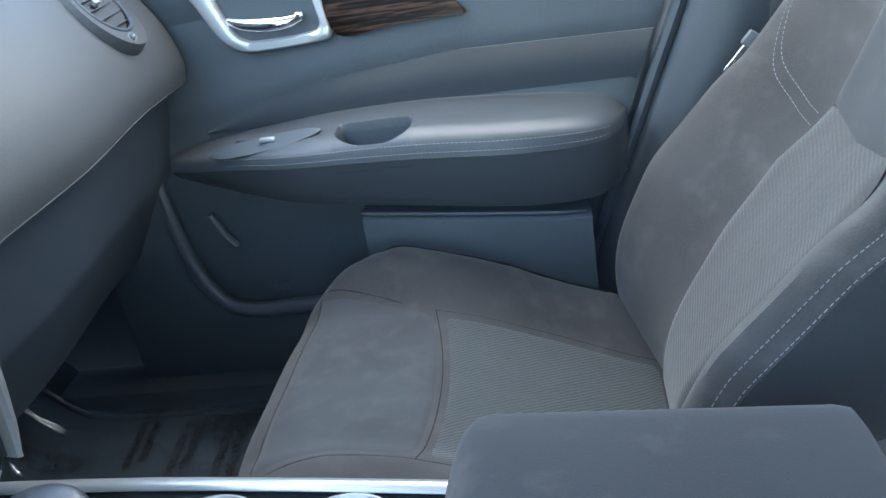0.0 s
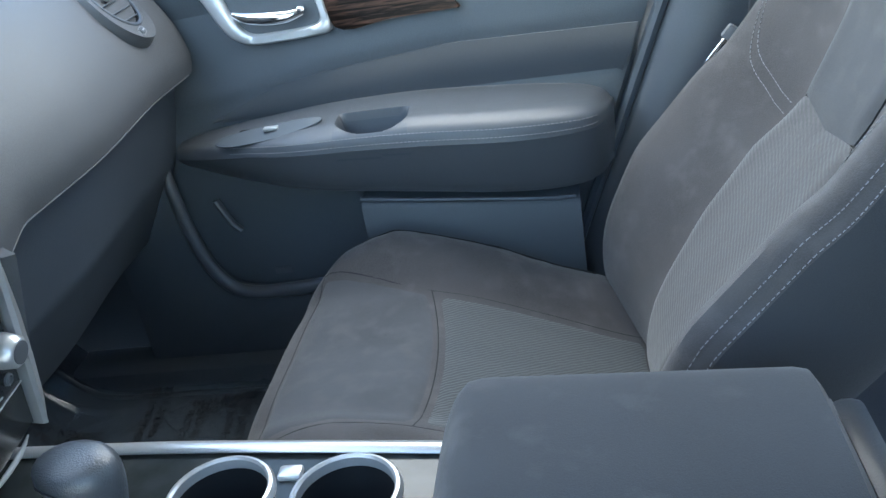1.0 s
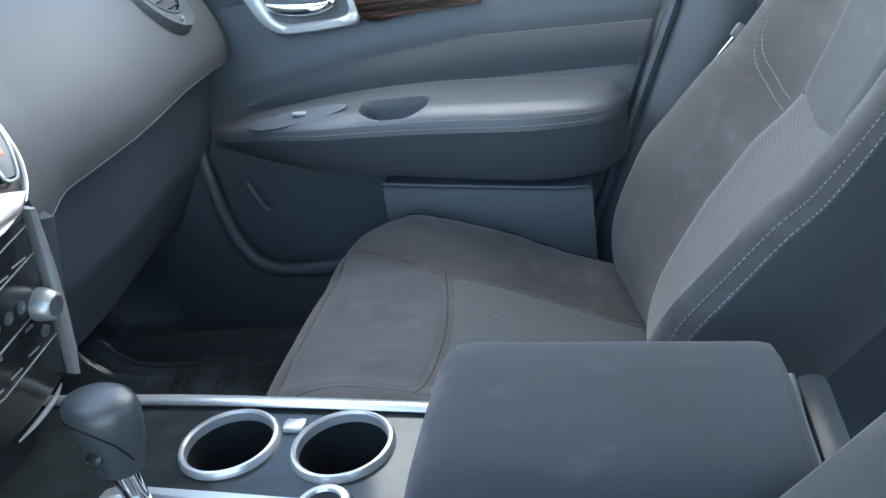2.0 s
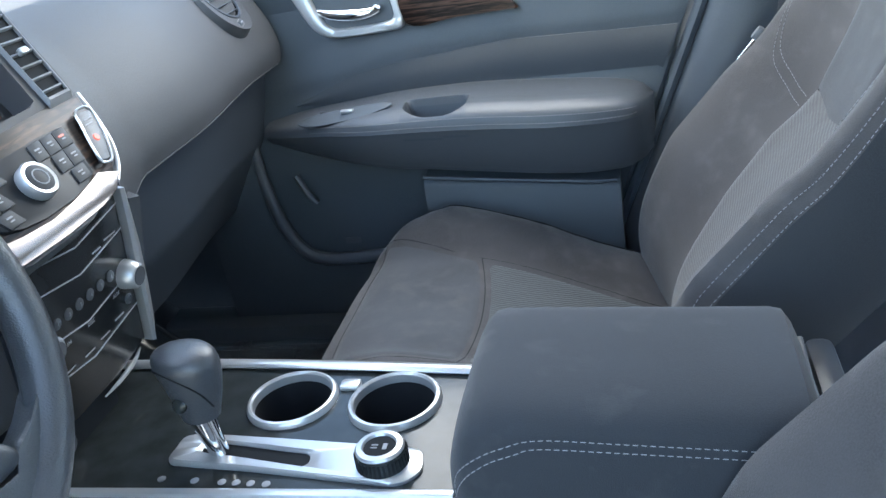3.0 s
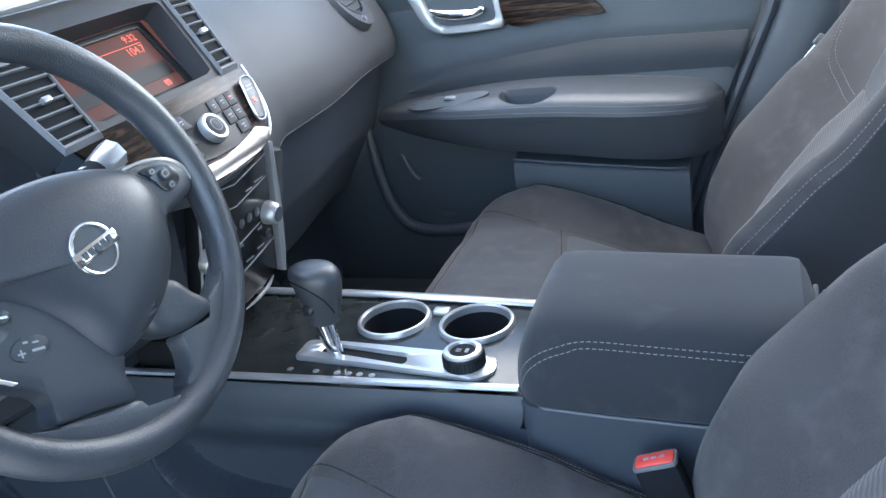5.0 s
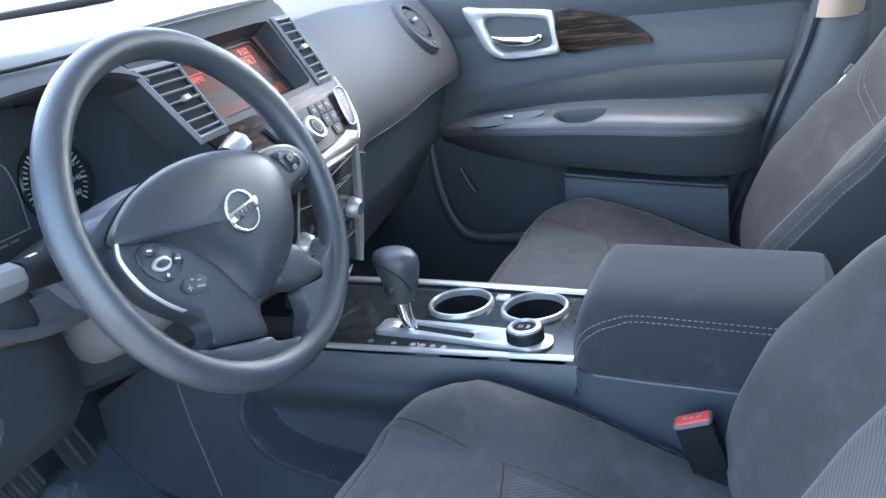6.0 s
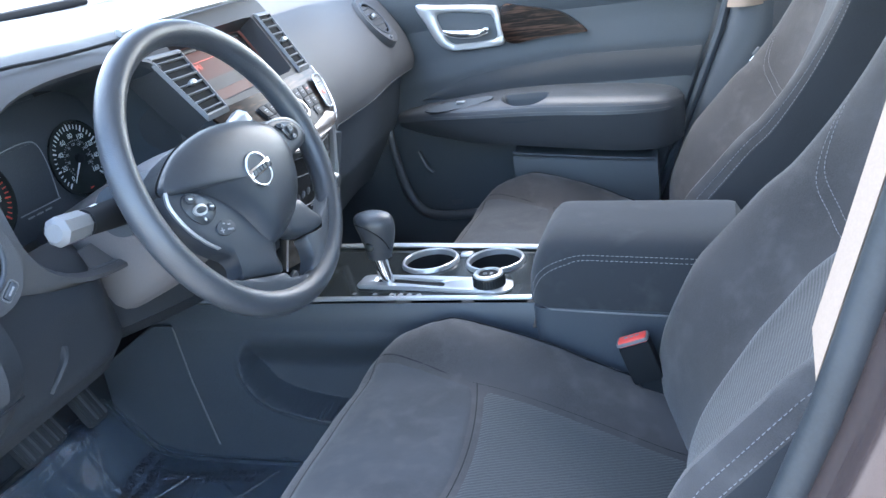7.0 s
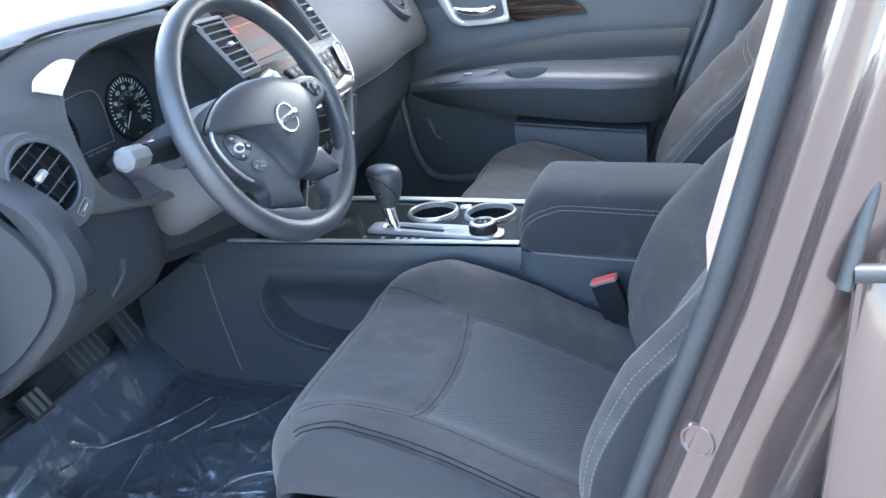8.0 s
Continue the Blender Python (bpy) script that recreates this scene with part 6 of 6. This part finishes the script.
part("inner_pillar", pillar_strip([(0.318, -0.722), (0.325, -0.70), (0.345, -0.675), (0.42, -0.66), (0.50, -0.66)], 0.50, 1.72), PLASTIC_SOFT, body, "grey inner pillar trim")
part("beige_cover", sheet(lambda u, v: (lambda z: Vector((0.301 + lean_x(z) + 0.009 * u, -0.716 - 0.008 * u + 0.006 * (1 - u) ** 2, z)))(1.068 + 0.60 * v + 0.03 * (1 - u) * (1 - v)), lin(0, 1, 8), lin(0, 1, 24), 0.01), BEIGE, body, "beige upper pillar cover in the sun")
part("seal", tube([(0.322 + lean_x(z), -0.728, z) for z in lin(0.50, 1.72, 30)], 0.0115, 16, r2=0.0115, up=(1, 0, 0)), RUBBER, body, "black rubber door seal")
part("dimple", lathe([(0.0165, -0.020), (0.0165, 0.0005), (0.0150, 0.0024), (0.0130, 0.0024), (0.0115, 0.0004), (0.0005, 0.0008)], 32, frame_at((0.3240, -0.7690, 0.932), (0.93, -0.36, 0.12), (0.2, 0, 1))), PAINT, body, "round painted plug")
part("sill_panel", loft([[(x, -0.735, 0.40), (x, -0.79, 0.41), (x, -0.80, 0.45), (x, -0.785, 0.475), (x, -0.74, 0.485), (x, -0.735, 0.47)] for x in lin(-0.95, 0.36, 12)]), PAINT, body, "brown painted sill")

rear_door = thing("rear_door", "closed brown metallic rear door with dark window", "car door")
part("skin", sheet(lambda u, v: (lambda z: Vector((0.428 + 0.9 * u + lean_x(z) * (1 - u) * 0.25, -0.790 - 0.028 * min(1, u * 14) ** 0.5 - 0.045 * math.sin(math.pi * v) ** 0.8, z)))(0.46 + 0.645 * v), lin(0, 0.05, 6) + lin(0.07, 1, 24), lin(0, 1, 30), 0.012), PAINT, rear_door, "brown metallic door skin")
part("edge_fold", tube([(0.430 + lean_x(z) * 0.25, -0.797 - 0.02 * math.sin(math.pi * (z - 0.46) / 0.645), z) for z in lin(0.46, 1.10, 20)], 0.005, 8), PAINT, rear_door, "folded door edge")
part("belt_trim", tube([(0.432, -0.803, 1.108), (0.80, -0.812, 1.122), (1.3, -0.80, 1.14)], 0.007, 16, r2=0.007, up=(0, 0, 1)), RUBBER, rear_door, "black window sill trim")
part("window_frame", tube([(0.437 + lean_x(z) * 0.9 - 0.035, -0.800 + 0.25 * (z - 1.1), z) for z in lin(1.095, 1.68, 12)], 0.006, 16, r2=0.010, up=(1, 0, 0)), RUBBER, rear_door, "black window frame")
part("window", sheet(lambda u, v: Vector((0.455 + 0.85 * u + 0.14 * v * (1 - u), -0.795 + 0.14 * v, 1.10 + 0.55 * v)), lin(0, 1, 6), lin(0, 1, 6), 0.004), GLASS, rear_door, "dark tinted window glass")

# ---- pedals ----
def pedal(name, at, w, h, label, tilt, bars, upright=True):
    root = thing(name, label, "pedal", at=at)
    m = frame_at((0, 0, 0), (0, 1, 0), (math.sin(radians(tilt)) * -1, 0, math.cos(radians(tilt))))
    part("pad", slab(rounded(w, h, 0.01), 0.012, m, 0.004), RUBBER, root, "black rubber pad")
    for k in range(bars):
        t = -w / 2 + w * (k + 0.5) / bars
        part("rib", box((w / bars * 0.45, h * 0.82, 0.004), (t, 0, 0.0125), 0.0012), PLASTIC_SOFT if k % 2 else RUBBER, root)
        root.children[-1].matrix_basis = m
    part("arm", tube([(-0.005, 0, 0.0), (-0.06, 0, 0.08), (-0.08, 0.0, 0.25)], 0.007, 8), BLACK, root)
    return root


pedal("brake_pedal", (-0.745, -0.349, 0.710), 0.088, 0.062, "black ribbed rubber brake pedal", 35, 10)
pedal("accelerator_pedal", (-0.757, -0.222, 0.690), 0.045, 0.075, "narrow black ribbed accelerator pedal", 30, 4)
rest = thing("foot_rest", "small ribbed metal foot rest pedal", "pedal", at=(-0.778, -0.449, 0.664))
part("pad", slab(rounded(0.05, 0.05, 0.006), 0.012, frame_at((0, 0, 0), (0, 1, 0), (-0.6, 0, 0.8)), 0.003), RUBBER, rest)
part("bracket", tube([(-0.004, 0, 0.0), (-0.04, 0.0, -0.01), (-0.08, 0.0, -0.02)], 0.008, 8), BLACK, rest)
for k in range(3):
    part("rib", box((0.008, 0.04, 0.003), (0, 0, 0), 0.001, m=frame_at((0.007, 0, 0.008), (0, 1, 0), (-0.6, 0, 0.8)) @ pose(-0.015 + 0.015 * k, 0, 0.004)), PLASTIC_GREY, rest)


# ---- floor mats under printed plastic film ----
def mat_surface(x, y):
    """The footwell floor, turning up along the toe board."""
    return FLOOR_Z + 0.006 + 1.28 * max(0.0, -0.725 - x) + 0.010 * math.exp(-((x + 0.725) / 0.03) ** 2)


def film_height(x, y, seed):
    n1 = noise.noise(Vector((x * 6, y * 6, seed)))
    n2 = noise.noise(Vector((x * 23 + y * 11, y * 30, seed + 5)))
    ridge = (1 - abs(noise.noise(Vector((x * 7 - y * 5, y * 4 + x * 2, seed + 9))))) ** 9
    fold = (1 - abs(noise.noise(Vector((x * 3.1 + y * 5.5, y * 6.5 - x * 3.5, seed + 14))))) ** 22
    return 0.005 + 0.003 * n1 + 0.0006 * n2 + 0.0035 * ridge + 0.005 * fold


def face_up(ob):
    """Turn an open sheet so that its faces look upwards."""
    if sum(p.normal.z * p.area for p in ob.data.polygons) < 0:
        ob.data.flip_normals()


def crease_set(x0, x1, y0, y1, seed):
    """Straight sharp folds: start, direction, length, height, half width."""
    rnd = random.Random(seed)
    out = []
    for k in range(34):
        a = rnd.gauss(2.2, 0.5) if k % 3 else rnd.uniform(0, 6.28)
        out.append((rnd.uniform(x0, x1), rnd.uniform(y0, y1), math.cos(a), math.sin(a), rnd.uniform(0.08, 0.34), rnd.uniform(0.003, 0.008), rnd.uniform(0.004, 0.009)))
    return out


def creases(x, y, folds):
    h = 0.0
    for fx, fy, c, s, ln, hh, w in folds:
        t = (x - fx) * c + (y - fy) * s
        d = abs((y - fy) * c - (x - fx) * s)
        if d < w and 0 < t < ln:
            h = max(h, hh * (1 - d / w) * math.sin(math.pi * t / ln))
    return h


def floor_mat(x0, x1, y0, y1, seed, label, ridges=(), bunch=None):
    root = thing("floor_mat", label, "floor mat", "floor mats")
    part("carpet", sheet(lambda u, v: (lambda x, y: Vector((x, y, mat_surface(x, y) + 0.006)))(x1 + (x0 - x1) * (1 - u), y0 + (y1 - y0) * v), lin(0, 1, 30), lin(0, 1, 16), 0.006), CARPET, root, "dark carpet mat")
    part("edging", tube([Vector((x, y, mat_surface(x, y) + 0.007)) for x, y in [(x1 + (x0 - x1) * q, y0) for q in lin(0, 1, 16)] + [(x0, y0 + (y1 - y0) * q) for q in lin(0, 1, 10)] + [(x0 + (x1 - x0) * q, y1) for q in lin(0, 1, 16)]], 0.005, 8), RUBBER, root, "raised mat edging")
    fx0, fx1, fy0, fy1 = x0 + 0.01, x1 + 0.02, y0 - 0.02, y1 + 0.01
    folds = crease_set(fx0, fx1, fy0, fy1, int(seed))
    swell = lambda x, y: 0.035 * math.exp(-((x - bunch[0]) / 0.05) ** 2 - ((y - bunch[1]) / 0.065) ** 2) if bunch else 0.0
    top = lambda x, y: mat_surface(x, y) + 0.008 + film_height(x, y, seed) + creases(x, y, folds) + swell(x, y)
    f = lambda u, v: (lambda x, y: Vector((x, y, top(x, y))))(fx0 + (fx1 - fx0) * u, fy0 + (fy1 - fy0) * v)
    bm = bmesh.new()
    g = [[bm.verts.new(f(i / 260, j / 190)) for j in range(191)] for i in range(261)]
    for i in range(260):
        for j in range(190):
            bm.faces.new((g[i][j], g[i + 1][j], g[i + 1][j + 1], g[i][j + 1]))
    film = part("film", bm, FILM, root, "creased clear protective film printed with warnings")
    # Raised strips along folds; their glint is painted as paler film.
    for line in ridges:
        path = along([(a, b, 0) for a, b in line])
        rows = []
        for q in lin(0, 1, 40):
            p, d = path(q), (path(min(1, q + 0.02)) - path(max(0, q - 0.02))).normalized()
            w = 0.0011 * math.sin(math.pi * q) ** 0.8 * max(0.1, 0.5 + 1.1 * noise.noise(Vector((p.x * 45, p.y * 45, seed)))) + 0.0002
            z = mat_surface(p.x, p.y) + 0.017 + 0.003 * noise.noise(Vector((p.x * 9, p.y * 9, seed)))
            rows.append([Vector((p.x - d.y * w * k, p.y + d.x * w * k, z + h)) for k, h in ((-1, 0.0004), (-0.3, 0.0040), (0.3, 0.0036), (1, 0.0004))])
        face_up(part("fold", loft(rows, closed=False), FOLD_GLINT, film, "film fold with its glint painted pale"))
    face_up(film)
    return root, top


def print_film(root, f, rows):
    for text, size, x, y, turn in rows:
        z = mat_surface(x, y) + 0.0135
        slope = 0
        ob = letters(text, size, pose(x, y, z, 0, slope, 0) @ pose(0, 0, 0, 0, 0, turn), INK, root, "printing", "dark printed lettering")
        for v in ob.data.vertices:
            q = ob.matrix_basis @ v.co
            q.z = f(q.x, q.y) + 0.0022 + (0.0002 if q.z > z else 0)
            v.co = ob.matrix_basis.inverted() @ q


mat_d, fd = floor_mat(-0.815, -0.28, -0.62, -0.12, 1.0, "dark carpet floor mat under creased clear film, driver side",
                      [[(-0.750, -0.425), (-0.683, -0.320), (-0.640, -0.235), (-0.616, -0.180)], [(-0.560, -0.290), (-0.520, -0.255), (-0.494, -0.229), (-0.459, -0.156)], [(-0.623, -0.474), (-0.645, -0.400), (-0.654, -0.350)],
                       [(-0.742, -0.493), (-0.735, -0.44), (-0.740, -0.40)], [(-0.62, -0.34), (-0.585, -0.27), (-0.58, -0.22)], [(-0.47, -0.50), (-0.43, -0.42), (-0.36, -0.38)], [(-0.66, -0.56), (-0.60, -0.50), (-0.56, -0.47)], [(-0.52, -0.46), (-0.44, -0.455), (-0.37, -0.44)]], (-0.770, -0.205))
mat_p, fp = floor_mat(-0.815, -0.28, 0.15, 0.64, 4.0, "dark carpet floor mat under creased clear film, passenger side",
                      [[(-0.47, 0.36), (-0.44, 0.42), (-0.40, 0.46)], [(-0.60, 0.30), (-0.57, 0.36), (-0.56, 0.40)]])
NOTE = ("DEALER MUST REMOVE", "PROTECTIVE COVER")
for root, f, places in ((mat_d, fd, ((-0.49, -0.445, 8), (-0.463, -0.306, 188), (-0.367, -0.36, 98), (-0.704, -0.236, 98), (-0.86, -0.22, 8), (-0.86, -0.40, 98), (-0.66, -0.50, 188), (-0.58, -0.17, 8), (-0.38, -0.57, 98))),
                         (mat_p, fp, ((-0.49, 0.50, -82), (-0.42, 0.53, -82), (-0.43, 0.61, 8), (-0.62, 0.42, 188), (-0.60, 0.60, 98), (-0.75, 0.52, 8), (-0.50, 0.28, 98), (-0.78, 0.30, 188)))):
    for cx, cy, turn in places:
        a = radians(turn)
        for k, text in enumerate(NOTE):
            print_film(root, f, [(text, 0.0185, cx + 0.022 * k * math.sin(a), cy - 0.022 * k * math.cos(a), turn)])
